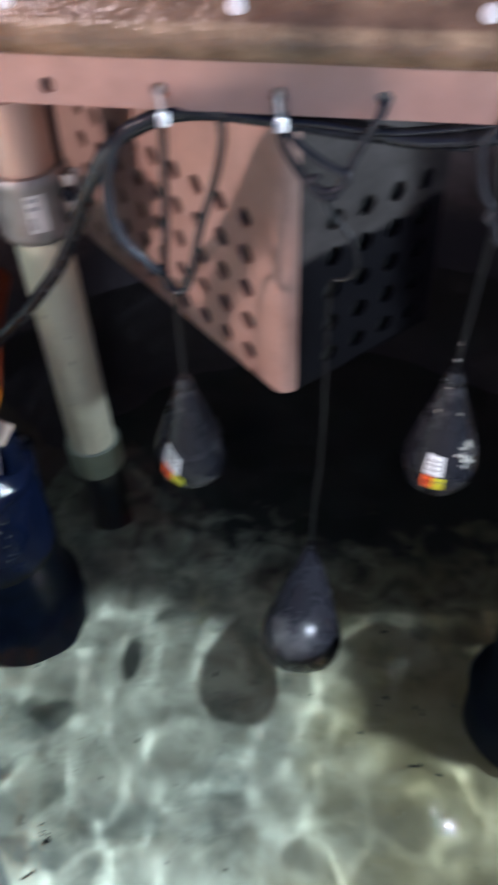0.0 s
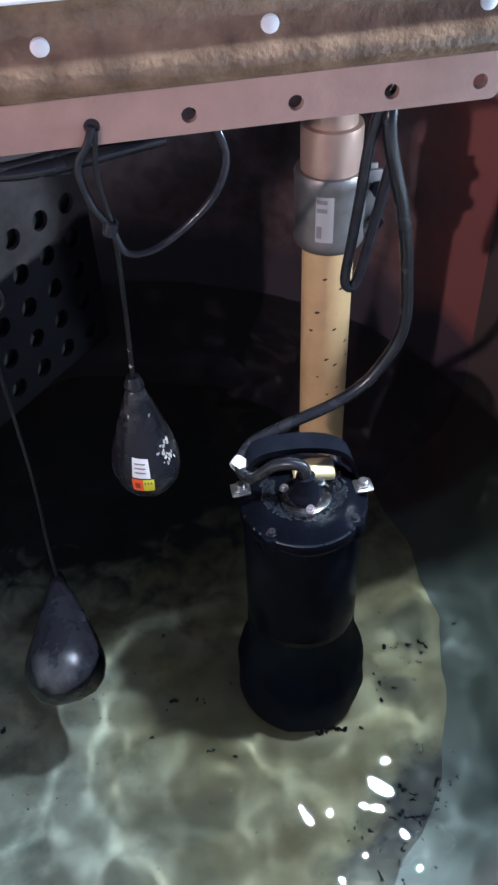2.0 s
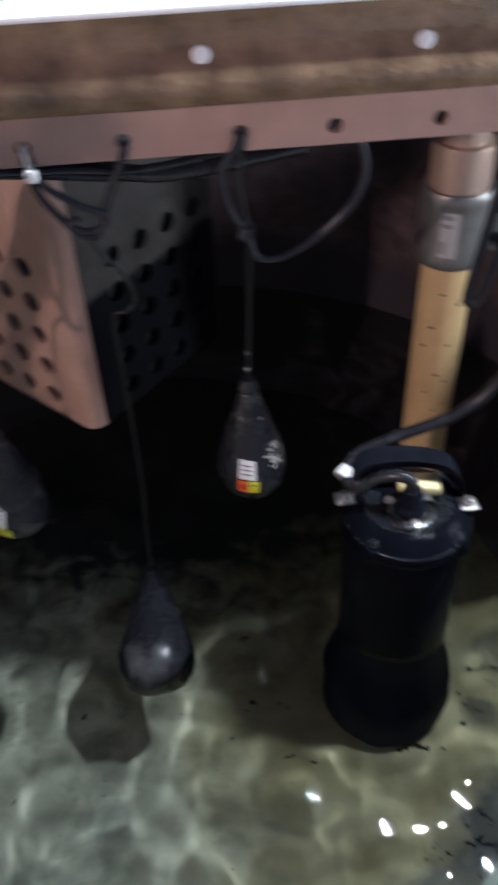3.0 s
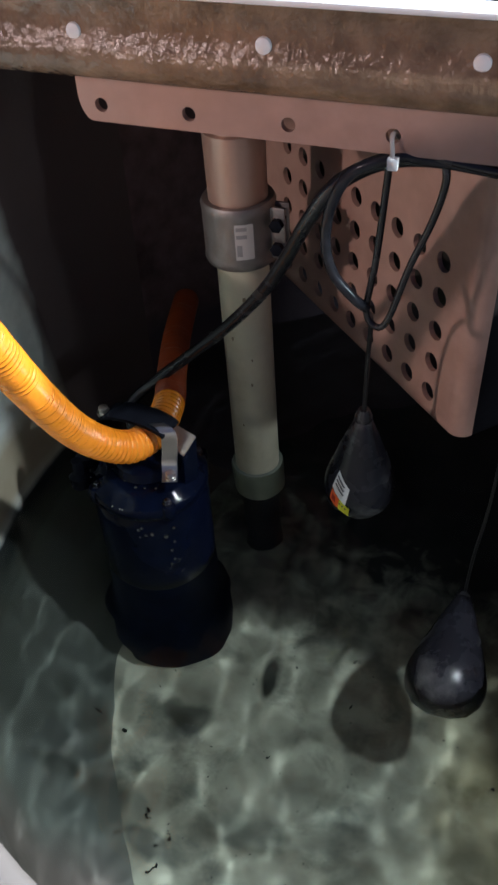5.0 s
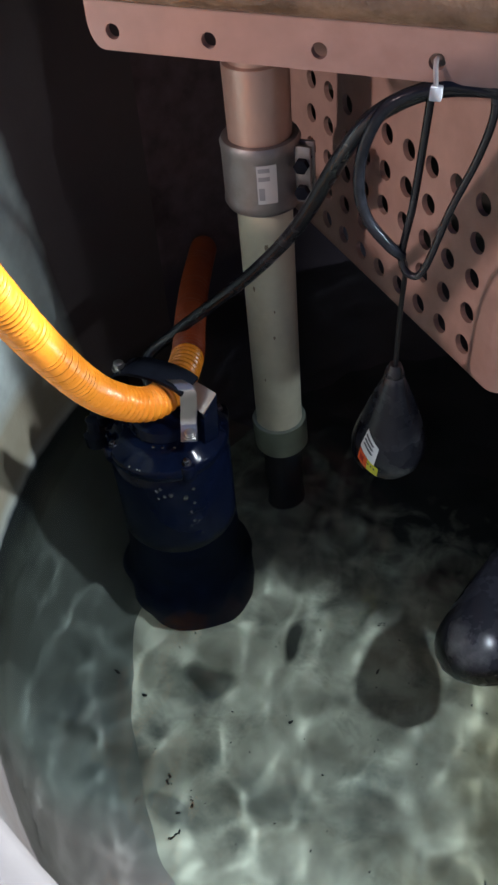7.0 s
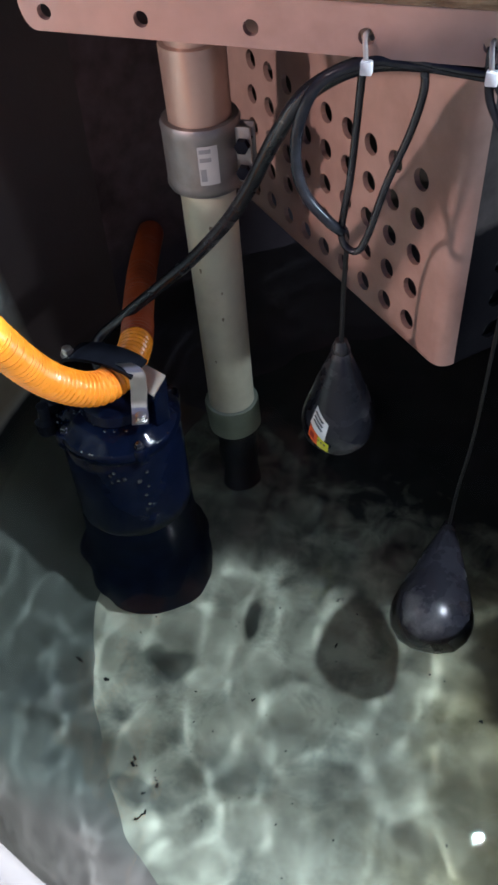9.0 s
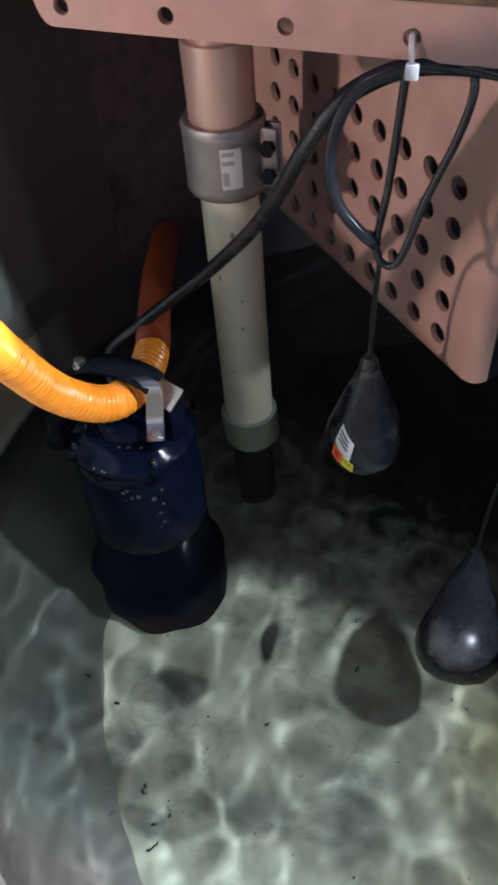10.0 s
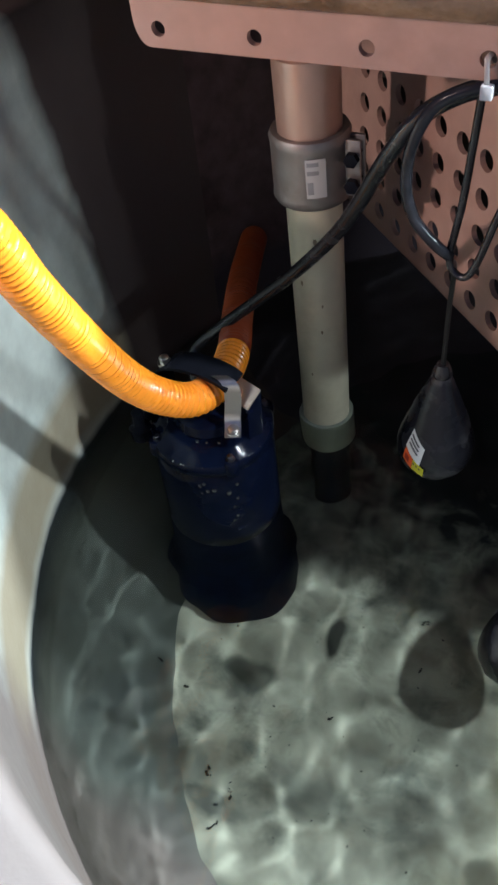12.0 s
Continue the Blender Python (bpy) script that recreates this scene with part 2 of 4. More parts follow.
LABEL_INK = material("faded_ink", (0.26, 0.26, 0.26), 0.5, bump=0)
for wet in (BLACK, BLACK_BEADED):
    wet.node_tree.nodes["Principled BSDF"].inputs["IOR"].default_value = 1.09
for still, ior in ((BLACK_BEADED, 1.10), (NAVY, 1.20), (FLOOR, 1.13), (REAR, 1.15), (PINK_GRIMY_SHADED, 1.15), (WALL, 1.25), (FLOAT_M, 1.40), (CABLE_GREY, 1.35)):
    still.node_tree.nodes["Principled BSDF"].inputs["IOR"].default_value = ior
CABLE_BLACK = material("dull_black_cable", (0.006, 0.006, 0.007), 0.4, grain=0.2)
SUBMERGED_NAVY = material("submerged_navy_iron", (0.006, 0.010, 0.028), 0.5, grain=0.3)
SUBMERGED_NAVY.node_tree.nodes["Principled BSDF"].inputs["IOR"].default_value = 1.08
SMUDGE = material("brown_smudge", (0.22, 0.17, 0.10), 0.6, grain=0.3)
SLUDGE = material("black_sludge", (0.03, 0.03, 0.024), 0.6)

WATER = bpy.data.materials.new("water")
WATER.use_nodes = True
wn, wl = WATER.node_tree.nodes, WATER.node_tree.links
wb = wn["Principled BSDF"]
wb.inputs["Base Color"].default_value = (0.86, 0.93, 0.88, 1)
wb.inputs["Roughness"].default_value = 0.0
wb.inputs["IOR"].default_value = 1.33
wb.inputs["Transmission Weight"].default_value = 1.0

# ---- mesh helpers ----


def finish(name, bm, mat, parent=None, label="", smooth=True):
    me = bpy.data.meshes.new(name)
    bmesh.ops.recalc_face_normals(bm, faces=bm.faces)
    bm.to_mesh(me)
    bm.free()
    for p in me.polygons:
        p.use_smooth = smooth
    if smooth:
        me.set_sharp_from_angle(angle=radians(38))
    me.materials.append(mat)
    ob = new(name, me)
    if parent:
        ob.parent = parent
    if label:
        ob["label"] = label
    return ob


def part(name, bm, mat, parent, label="", smooth=True):
    return finish(name, bm, mat, parent, label, smooth)


def thing(name, at, label, category, group=""):
    ob = new(name)
    ob.location = at
    return tagged(ob, label, category, group)


def lathe(bm, profile, segs=32, at=(0, 0, 0), ex=1.0, ey=1.0):
    """A turned solid or shell from (radius, height) pairs."""
    rings = []
    for r, z in profile:
        if r < 1e-6:
            rings.append([bm.verts.new((at[0], at[1], at[2] + z))])
        else:
            rings.append([bm.verts.new((at[0] + ex * r * math.cos(2 * math.pi * k / segs), at[1] + ey * r * math.sin(2 * math.pi * k / segs), at[2] + z)) for k in range(segs)])
    for a, b in zip(rings, rings[1:]):
        for k in range(segs):
            j = (k + 1) % segs
            if len(a) == 1 and len(b) == 1:
                continue
            if len(a) == 1:
                bm.faces.new((a[0], b[k], b[j]))
            elif len(b) == 1:
                bm.faces.new((a[k], a[j], b[0]))
            else:
                bm.faces.new((a[k], a[j], b[j], b[k]))
    return bm


def spline(points, steps=10):
    """A Catmull-Rom line through the points."""
    p = [Vector(q) for q in points]
    p = [2 * p[0] - p[1]] + p + [2 * p[-1] - p[-2]]
    out = []
    for i in range(1, len(p) - 2):
        for s in range(steps):
            t = s / steps
            a, b, c, d = p[i - 1 : i + 3]
            out.append(0.5 * (2 * b + (c - a) * t + (2 * a - 5 * b + 4 * c - d) * t * t + (3 * b - a - 3 * c + d) * t ** 3))
    out.append(p[-2])
    return out


def sweep(bm, line, radius, segs=10):
    """A tube along a line; radius: a number or a function of (index, distance)."""
    n = Vector((0.31, 0.17, 0.93))
    rings, dist = [], 0.0
    for i, q in enumerate(line):
        tan = (line[min(i + 1, len(line) - 1)] - line[max(i - 1, 0)]).normalized()
        n = (n - tan * n.dot(tan)).normalized()
        b = tan.cross(n)
        if i:
            dist += (q - line[i - 1]).length
        r = radius(i, dist) if callable(radius) else radius
        rings.append([bm.verts.new(q + r * (math.cos(2 * math.pi * k / segs) * n + math.sin(2 * math.pi * k / segs) * b)) for k in range(segs)])
    for a, b in zip(rings, rings[1:]):
        for k in range(segs):
            bm.faces.new((a[k], a[(k + 1) % segs], b[(k + 1) % segs], b[k]))
    bm.faces.new(rings[0][::-1])
    bm.faces.new(rings[-1])
    return bm


def block(bm, lo, hi, m=None, bevel=0.0):
    got = bmesh.ops.create_cube(bm, size=1.0)["verts"]
    c = [(a + b) / 2 for a, b in zip(lo, hi)]
    s = [b - a for a, b in zip(lo, hi)]
    for v in got:
        v.co = Vector([c[i] + v.co[i] * s[i] for i in range(3)])
        if m:
            v.co = m @ v.co
    if bevel:
        edges = list({e for v in got for e in v.link_edges})
        bmesh.ops.bevel(bm, geom=edges, offset=bevel, segments=2, affect="EDGES", profile=0.5)
    return bm


def holed_strip(bm, rows, radius, thick, m, segs=16):
    """A flat plate in u, v with thickness along w, cut by round holes. rows: (v0, v1, u0, u1, [hole u]) with holes in the row's middle."""
    def quad(a, b, w):
        u0, v0, u1, v1 = *a, *b
        f = [bm.verts.new(m @ Vector((u, v, w))) for u, v in ((u0, v0), (u1, v0), (u1, v1), (u0, v1))]
        bm.faces.new(f if w > 0 else f[::-1])
    for v0, v1, u0, u1, holes in rows:
        vc, h = (v0 + v1) / 2, (v1 - v0) / 2
        u = u0
        for c in sorted(holes):
            if c - h - u > 1e-4:
                for w in (0, thick):
                    quad((u, v0), (c - h, v1), w)
            rings = []
            for w in (0, thick):
                inner, outer = [], []
                for k in range(segs):
                    a = 2 * math.pi * (k + 0.5) / segs
                    ca, sa = math.cos(a), math.sin(a)
                    f = h / max(abs(ca), abs(sa))
                    inner.append(bm.verts.new(m @ Vector((c + radius * ca, vc + radius * sa, w))))
                    outer.append(bm.verts.new(m @ Vector((c + f * ca, vc + f * sa, w))))
                for k in range(segs):
                    j = (k + 1) % segs
                    bm.faces.new((inner[k], outer[k], outer[j], inner[j]))
                for sx, sy in ((1, 1), (-1, 1), (-1, -1), (1, -1)):
                    k = {(1, 1): segs // 8 - 1, (-1, 1): 3 * segs // 8 - 1, (-1, -1): 5 * segs // 8 - 1, (1, -1): 7 * segs // 8 - 1}[(sx, sy)]
                    cv = bm.verts.new(m @ Vector((c + h * sx, vc + h * sy, w)))
                    bm.faces.new((outer[k], cv, outer[(k + 1) % segs]))
                rings.append(inner)
            for k in range(segs):
                j = (k + 1) % segs
                bm.faces.new((rings[0][k], rings[0][j], rings[1][j], rings[1][k]))
            u = c + h
        if u1 - u > 1e-4:
            for w in (0, thick):
                quad((u, v0), (u1, v1), w)
    return bm


# ---- tank ----
CX, CY, RX, RY = 0.085, 0.85, 0.806, 0.80
WATER_Z, FLOOR_Z = 0.0, -0.32


def rim_height(y, x):
    f = min(1.0, max(0.0, (y - 0.09) / (0.30 if x < 0 else 0.9)))
    return (0.43 if x < 0 else 0.43 - 0.14 * min(1, 3 * x)) + 0.26 * f * f * (3 - 2 * f)


bm = bmesh.new()
SEG = 120
# (radius across, radius along, height); heights in quotes count from the rim
profile = [(0.76, 0.86, FLOOR_Z + 0.002), (0.80, 0.915, FLOOR_Z + 0.004), (0.825, 0.93, FLOOR_Z + 0.012), (0.87, 0.955, -0.275), (0.925, 0.98, -0.20), (0.97, 0.995, -0.11), (0.99, 1.0, -0.04), (1.0, 1.0, 0.03), (1.0, 1.0, 0.15), (1.0, 1.0, 0.30), (1.0, 1.0, "-0.012"), (1.008, 1.008, "-0.003"), (1.02, 1.02, "0"), (1.10, 1.10, "0"), (1.105, 1.105, "-0.02"), (1.035, 1.035, "-0.026"), (1.035, 1.035, 0.0), (1.0, 1.02, -0.20), (0.90, 0.98, -0.33), (0.80, 0.90, FLOOR_Z - 0.045)]
rings = []
for rx, ry, z in profile:
    ring = []
    for k in range(SEG):
        a = 2 * math.pi * k / SEG
        x, y = CX + RX * rx * math.cos(a), CY + RY * ry * math.sin(a)
        zz = rim_height(CY + RY * math.sin(a), math.cos(a)) + float(z) if isinstance(z, str) else z
        ring.append((x, y, zz))
    rings.append(ring)
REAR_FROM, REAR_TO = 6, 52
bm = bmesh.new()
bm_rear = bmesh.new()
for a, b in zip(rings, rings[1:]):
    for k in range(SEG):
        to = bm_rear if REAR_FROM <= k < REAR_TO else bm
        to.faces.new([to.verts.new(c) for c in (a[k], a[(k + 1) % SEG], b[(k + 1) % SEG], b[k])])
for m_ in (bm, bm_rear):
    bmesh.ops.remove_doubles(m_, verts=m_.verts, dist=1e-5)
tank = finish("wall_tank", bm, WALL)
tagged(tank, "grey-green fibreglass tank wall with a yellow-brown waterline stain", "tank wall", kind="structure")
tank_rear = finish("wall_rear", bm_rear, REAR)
tagged(tank_rear, "stained tank wall under the deck, darkened in colour as by shade", "tank wall", kind="structure")

# ground round the outside of the tank
bm = bmesh.new()
inner = [bm.verts.new((CX + RX * 1.032 * math.cos(2 * math.pi * k / 96), CY + RY * 1.032 * math.sin(2 * math.pi * k / 96), 0.38)) for k in range(96)]
outer = [bm.verts.new((CX + 6 * math.cos(2 * math.pi * k / 96), CY + 6 * math.sin(2 * math.pi * k / 96), 0.38)) for k in range(96)]
for k in range(96):
    bm.faces.new((inner[k], inner[(k + 1) % 96], outer[(k + 1) % 96], outer[k]))
tagged(finish("ground", bm, GROUND), "pale worn concrete ground around the sunken tank", "ground", kind="structure")

bm = bmesh.new()
lathe(bm, [(0.0, FLOOR_Z), (0.2, FLOOR_Z), (0.5, FLOOR_Z), (0.8, FLOOR_Z), (0.81, FLOOR_Z), (0.81, FLOOR_Z - 0.02), (0, FLOOR_Z - 0.02)], 96, (CX, CY, 0), RX, RY * 1.14)
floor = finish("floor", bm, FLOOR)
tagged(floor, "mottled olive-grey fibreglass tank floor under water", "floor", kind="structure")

# water surface: gentle ripples
bm = bmesh.new()
N = 240
grid = {}
for i in range(N + 1):
    for j in range(N + 1):
        x, y = CX + RX * 1.02 * (2 * i / N - 1), CY + RY * 1.02 * (2 * j / N - 1)
        if (2 * i / N - 1) ** 2 + (2 * j / N - 1) ** 2 < 1.0:
            z = 0.0066 * noise.noise((x * 7.5, y * 8.5, 1.3)) + 0.0030 * noise.noise((x * 18, y * 16, 4.1)) + 0.0004 * noise.noise((x * 48, y * 48, 2.7))
            grid[i, j] = bm.verts.new((x, y, WATER_Z + z))
for i in range(N):
    for j in range(N):
        q = [grid.get(k) for k in ((i, j), (i + 1, j), (i + 1, j + 1), (i, j + 1))]
        if all(q):
            bm.faces.new(q)
water = finish("water", bm, WATER)
if water.data.polygons[0].normal.z < 0:
    water.data.flip_normals()
tagged(water, "clear rippled waste water standing in the tank", "water", kind="structure")
water.cycles.is_caustics_caster = True
tank.cycles.is_caustics_receiver = True
tank_rear.cycles.is_caustics_receiver = True
floor.cycles.is_caustics_receiver = True

# deck over the rear half of the tank, with a rounded resin collar
bm = bmesh.new()
prof = [(0.722, 0.868), (0.752, 0.868), (0.752, 0.80), (0.752, 0.782), (0.740, 0.779), (0.730, 0.783), (0.7235, 0.790), (0.7200, 0.799), (0.7195, 0.808), (0.722, 0.817), (0.7265, 0.826), (0.7285, 0.838), (0.7275, 0.852), (0.724, 0.862)]
ends = []
for x in np.linspace(-1.3, 1.3, 60):
    ends.append([bm.verts.new((x, y + 0.0015 * noise.noise((x * 9, z * 20, 0)), z)) for y, z in prof])
for a, b in zip(ends, ends[1:]):
    for k in range(len(prof)):
        bm.faces.new((a[k], a[(k + 1) % len(prof)], b[(k + 1) % len(prof)], b[k]))
bm.faces.new(ends[0])
bm.faces.new(ends[-1][::-1])
tagged(finish("trim_collar", bm, BROWN), "shiny brown fibreglass resin collar edging the tank deck", "deck collar", kind="structure")

bm = bmesh.new()
block(bm, (-1.3, 0.716, 0.8685), (1.3, 0.752, 0.8745), bevel=0.0015)
tagged(finish("trim_edge", bm, WHITE), "thin white edge strip along the collar top", "edge strip", kind="structure")
bm = bmesh.new()
block(bm, (-1.5, 0.753, 0.80), (1.5, 2.6, 0.866))
tagged(finish("floor_deck", bm, GROUND, smooth=False), "pale concrete floor beyond the tank opening", "floor", kind="structure")

# skirt walls that carry the deck's outer edges
bm = bmesh.new()
block(bm, (-1.5, 2.5, 0.381), (1.5, 2.6, 0.799))
block(bm, (-1.5, 0.99, 0.381), (-1.4, 2.498, 0.799))
block(bm, (1.4, 0.99, 0.381), (1.5, 2.498, 0.799))
tagged(finish("wall_skirt", bm, GROUND, smooth=False), "concrete skirt walls carrying the deck", "wall", kind="structure")

# flange plate with bolt holes
HOLES = [-0.415, -0.311, -0.2, -0.091, 0.02, 0.116, 0.229, 0.322, 0.427, 0.524, 0.616]
bm = bmesh.new()
m = Matrix(((1, 0, 0, 0), (0, 0, -1, 0.75), (0, 1, 0, 0), (0, 0, 0, 1)))
U0, U1, RND = HOLES[0] - 0.0115, HOLES[-1] + 0.0115, 0.016
holed_strip(bm, [(0.7385, 0.7615, U0, U1, HOLES)], 0.0078, 0.008, m)
# plain strip above the holes, lip below them, rounded ends
quarter = [math.pi / 2 * k / 6 for k in range(7)]
left_end = [(U0, 0.80), (U0, 0.7315)] + [(U0 - RND * math.sin(a), 0.7315 + 0.028 * (1 - math.cos(a))) for a in quarter[1:]] + [(U0 - RND, 0.80)]
right_end = [(U1 + U0 - u, v) for u, v in left_end]
for outline in ([(U0, 0.7315), (U1, 0.7315), (U1, 0.7385), (U0, 0.7385)], [(U0, 0.7615), (U1, 0.7615), (U1, 0.80), (U0, 0.80)], left_end, right_end):
    sides = [[bm.verts.new((u, yy, v)) for u, v in outline] for yy in (0.742, 0.750)]
    bm.faces.new(sides[0])
    bm.faces.new(sides[1][::-1])
    for k in range(len(outline)):
        q = (k + 1) % len(outline)
        bm.faces.new((sides[0][k], sides[1][k], sides[1][q], sides[0][q]))
bmesh.ops.remove_doubles(bm, verts=bm.verts, dist=1e-5)
flange = thing("flange_plate", (0, 0, 0), "pinkish fibreglass flange plate with bolt holes under the collar", "flange")
part("plate", bm, PINK, flange, smooth=False)

# white plugs in the collar
plug = None
for x in (-0.425, -0.219, -0.013, 0.196, 0.399, 0.605):
    if plug is None:
        bm = bmesh.new()
        lathe(bm, [(0.0, 0.0035), (0.005, 0.0033), (0.0078, 0.002), (0.0085, 0.0), (0.0085, -0.004), (0, -0.004)], 20)
        plug = finish("collar_plug", bm, WHITE)
        tagged(plug, "round white plastic plug in the brown collar", "plug", "collar plugs")
        plug.matrix_world = pose(x, 0.7272, 0.830, 90, 0, 0)
    else:
        copy_thing(plug, pose(x, 0.7272, 0.830, 90, 0, 0))

# ---- perforated screen box hanging below the deck ----
box = thing("screen_box", (0.0, 0.86, 0.70), "pinkish perforated fibreglass screen box hanging under the deck", "screen box")


def face_panel(a, b, z0, z1, columns, mat, name, label="", r=0.0150, half=0.02725):
    """An upright perforated panel from plan point a to b. columns: (distance from a, [hole heights])."""
    d = Vector((b[0] - a[0], b[1] - a[1], 0))
    ln = d.length
    d.normalize()
    back = Vector((-d.y, d.x, 0))
    mm = Matrix(((0, d.x, back.x, a[0]), (0, d.y, back.y, a[1]), (1, 0, 0, 0), (0, 0, 0, 1)))
    bm = bmesh.new()
    rows, u = [], 0.0
    for c, heights in columns:
        if c - half > u + 1e-4:
            rows.append((u, c - half, z0, z1, []))
        rows.append((c - half, c + half, z0, z1, heights))
        u = c + half
    rows.append((u, ln, z0, z1, []))
    holed_strip(bm, rows, r, 0.008, mm)
    bmesh.ops.remove_doubles(bm, verts=bm.verts, dist=1e-5)
    block(bm, (0, 0, 0), (1, 1, 1), Matrix.Translation((a[0], a[1], z0)) @ Matrix(((d.x * ln, back.x * 0.008, 0, 0), (d.y * ln, back.y * 0.008, 0, 0), (0, 0, 0.004, 0), (0, 0, 0, 1))))
    bm.transform(box.matrix_basis.inverted())
    return part(name, bm, mat, box, label, smooth=False)


CORNER = Vector((0.006, 0.882))
DIR_L, DIR_R = Vector((-0.73, 0.683)).normalized(), Vector((0.683, 0.73)).normalized()
L_A, L_B = CORNER + DIR_L * 0.026, CORNER + DIR_L * 0.60
R_A, R_B = CORNER + DIR_R * 0.026, CORNER + DIR_R * 0.29
Z0, Z1 = 0.252, 0.76
n_l = (L_B - L_A).length
HOLE_Z = [0.2885 + 0.0545 * k for k in range(5)]
cols = [(n_l - (0.054 + 0.0545 * c), HOLE_Z) for c in range(9)]
face_panel(L_B, L_A, Z0, Z1, sorted(cols), PINK, "side_panel", "salmon-pink perforated panel")
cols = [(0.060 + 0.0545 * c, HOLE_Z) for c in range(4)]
face_panel(R_A, R_B, Z0, Z1, cols, PINK_GRIMY_SHADED, "front_panel", "grimy perforated panel coloured dark as in shade, black below")
# added unseen dark sheets inside and behind the box, blocking light through the holes
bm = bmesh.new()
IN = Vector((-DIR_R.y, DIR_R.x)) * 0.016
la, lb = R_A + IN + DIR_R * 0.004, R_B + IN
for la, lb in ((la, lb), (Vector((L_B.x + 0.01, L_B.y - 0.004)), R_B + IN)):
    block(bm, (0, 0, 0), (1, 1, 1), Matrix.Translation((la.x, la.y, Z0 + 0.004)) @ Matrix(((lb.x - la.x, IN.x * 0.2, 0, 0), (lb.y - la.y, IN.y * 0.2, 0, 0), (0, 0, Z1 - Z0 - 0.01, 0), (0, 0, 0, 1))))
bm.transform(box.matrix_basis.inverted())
part("light_blocker", bm, SLUDGE, box, "unseen dark sheets added to block light through the holes", smooth=False)
# rounded corner joining the two panels
bm = bmesh.new()
strip = []
for k in range(9):
    t = k / 8
    q = (1 - t) ** 2 * L_A + 2 * t * (1 - t) * CORNER + t * t * R_A
    strip.append([bm.verts.new((q.x, q.y, Z0)), bm.verts.new((q.x, q.y, Z1)), bm.verts.new((q.x, q.y + 0.008, Z1)), bm.verts.new((q.x, q.y + 0.008, Z0))])
for a, b in zip(strip, strip[1:]):
    for k in range(4):
        bm.faces.new((a[k], b[k], b[(k + 1) % 4], a[(k + 1) % 4]))
bm.transform(box.matrix_basis.inverted())
part("corner_edge", bm, PINK, box)

# ---- pipes ----


def discharge_pipe(at, mat, foot_z, label, group, r=0.0365, sleeve=0.049, dark_to=None, cz=(0.432, 0.530), face=-62):
    p = thing("discharge_pipe", (at[0], at[1], foot_z), label, "pipe", group)
    zz = lambda z: z - foot_z
    bm = bmesh.new()
    base = 0.0 if dark_to is None else zz(dark_to)
    lathe(bm, [(0, base), (r - 0.0005, base), (r, base + 0.004), (r, zz(0.47)), (0, zz(0.47))], 36)
    part("lower_pipe", bm, mat, p)
    # foot coloured black to stand in for the unlit depth below water
    if dark_to is not None:
        bm = bmesh.new()
        lathe(bm, [(0, 0), (r - 0.004, 0), (r - 0.003, 0.004), (r - 0.003, base - 0.001), (0, base - 0.001)], 36)
        part("foot_pipe", bm, SUBMERGED, p, "foot of the pipe, coloured black as in shade")
    bm = bmesh.new()
    lathe(bm, [(0, zz(0.46)), (r + 0.003, zz(0.46)), (r + 0.004, zz(0.625)), (r + 0.003, zz(0.629)), (r - 0.004, zz(0.630)), (r - 0.004, zz(0.80)), (0, zz(0.80))], 36)
    part("upper_pipe", bm, RISER, p, "pinkish beige riser")
    bm = bmesh.new()
    c0, c1 = cz
    lathe(bm, [(r + 0.001, zz(c0)), (sleeve - 0.003, zz(c0)), (sleeve, zz(c0 + 0.006)), (sleeve - 0.001, zz(c0 + 0.014)), (sleeve - 0.001, zz(c1 - 0.014)), (sleeve, zz(c1 - 0.006)), (sleeve - 0.003, zz(c1)), (r + 0.004, zz(c1))], 36)
    block(bm, (0.040, -0.012, zz(c0 + 0.008)), (sleeve + 0.019, -0.006, zz(c1 - 0.008)), bevel=0.002)
    block(bm, (0.040, 0.006, zz(c0 + 0.008)), (sleeve + 0.019, 0.012, zz(c1 - 0.008)), bevel=0.002)
    sl = part("pipe_coupling", bm, COUPLING, p, "dull stainless repair coupling")
    for z in (c0 + 0.03, c1 - 0.03):
        bm = bmesh.new()
        lathe(bm, [(0, -0.022), (0.006, -0.022), (0.006, 0.018), (0.0105, 0.018), (0.0105, 0.027), (0, 0.028)], 6)
        bm.transform(pose(sleeve + 0.010, 0, zz(z), 90, 0, 0))
        part("coupling_bolt", bm, BLACK, sl, "dark bolt")
    bm = bmesh.new()
    bend = sleeve + 0.0005
    vs = []
    for a in np.linspace(face - 14, face + 14, 7):
        c, s_ = math.cos(radians(a)), math.sin(radians(a))
        vs.append([bm.verts.new((bend * c, bend * s_, zz(z))) for z in (c0 + 0.022, c1 - 0.020)])
    for a, b in zip(vs, vs[1:]):
        bm.faces.new((a[0], b[0], b[1], a[1]))
    lab = part("label_plate", bm, LABEL_GREY, sl, "pale printed sticker")
    for z0_, z1_ in ((c1 - 0.030, c1 - 0.024), (c1 - 0.042, c1 - 0.036), (c0 + 0.028, c0 + 0.046)):
        bm = bmesh.new()
        vs = []
        for a in np.linspace(face - 12, face + (4 if z1_ > c1 - 0.05 else -4), 5):
            vs.append([bm.verts.new(((bend + 0.0005) * math.cos(radians(a)), (bend + 0.0005) * math.sin(radians(a)), zz(z))) for z in (z0_, z1_)])
        for a, b in zip(vs, vs[1:]):
            bm.faces.new((a[0], b[0], b[1], a[1]))
        part("print_bar", bm, LABEL_INK, sl)
    return p


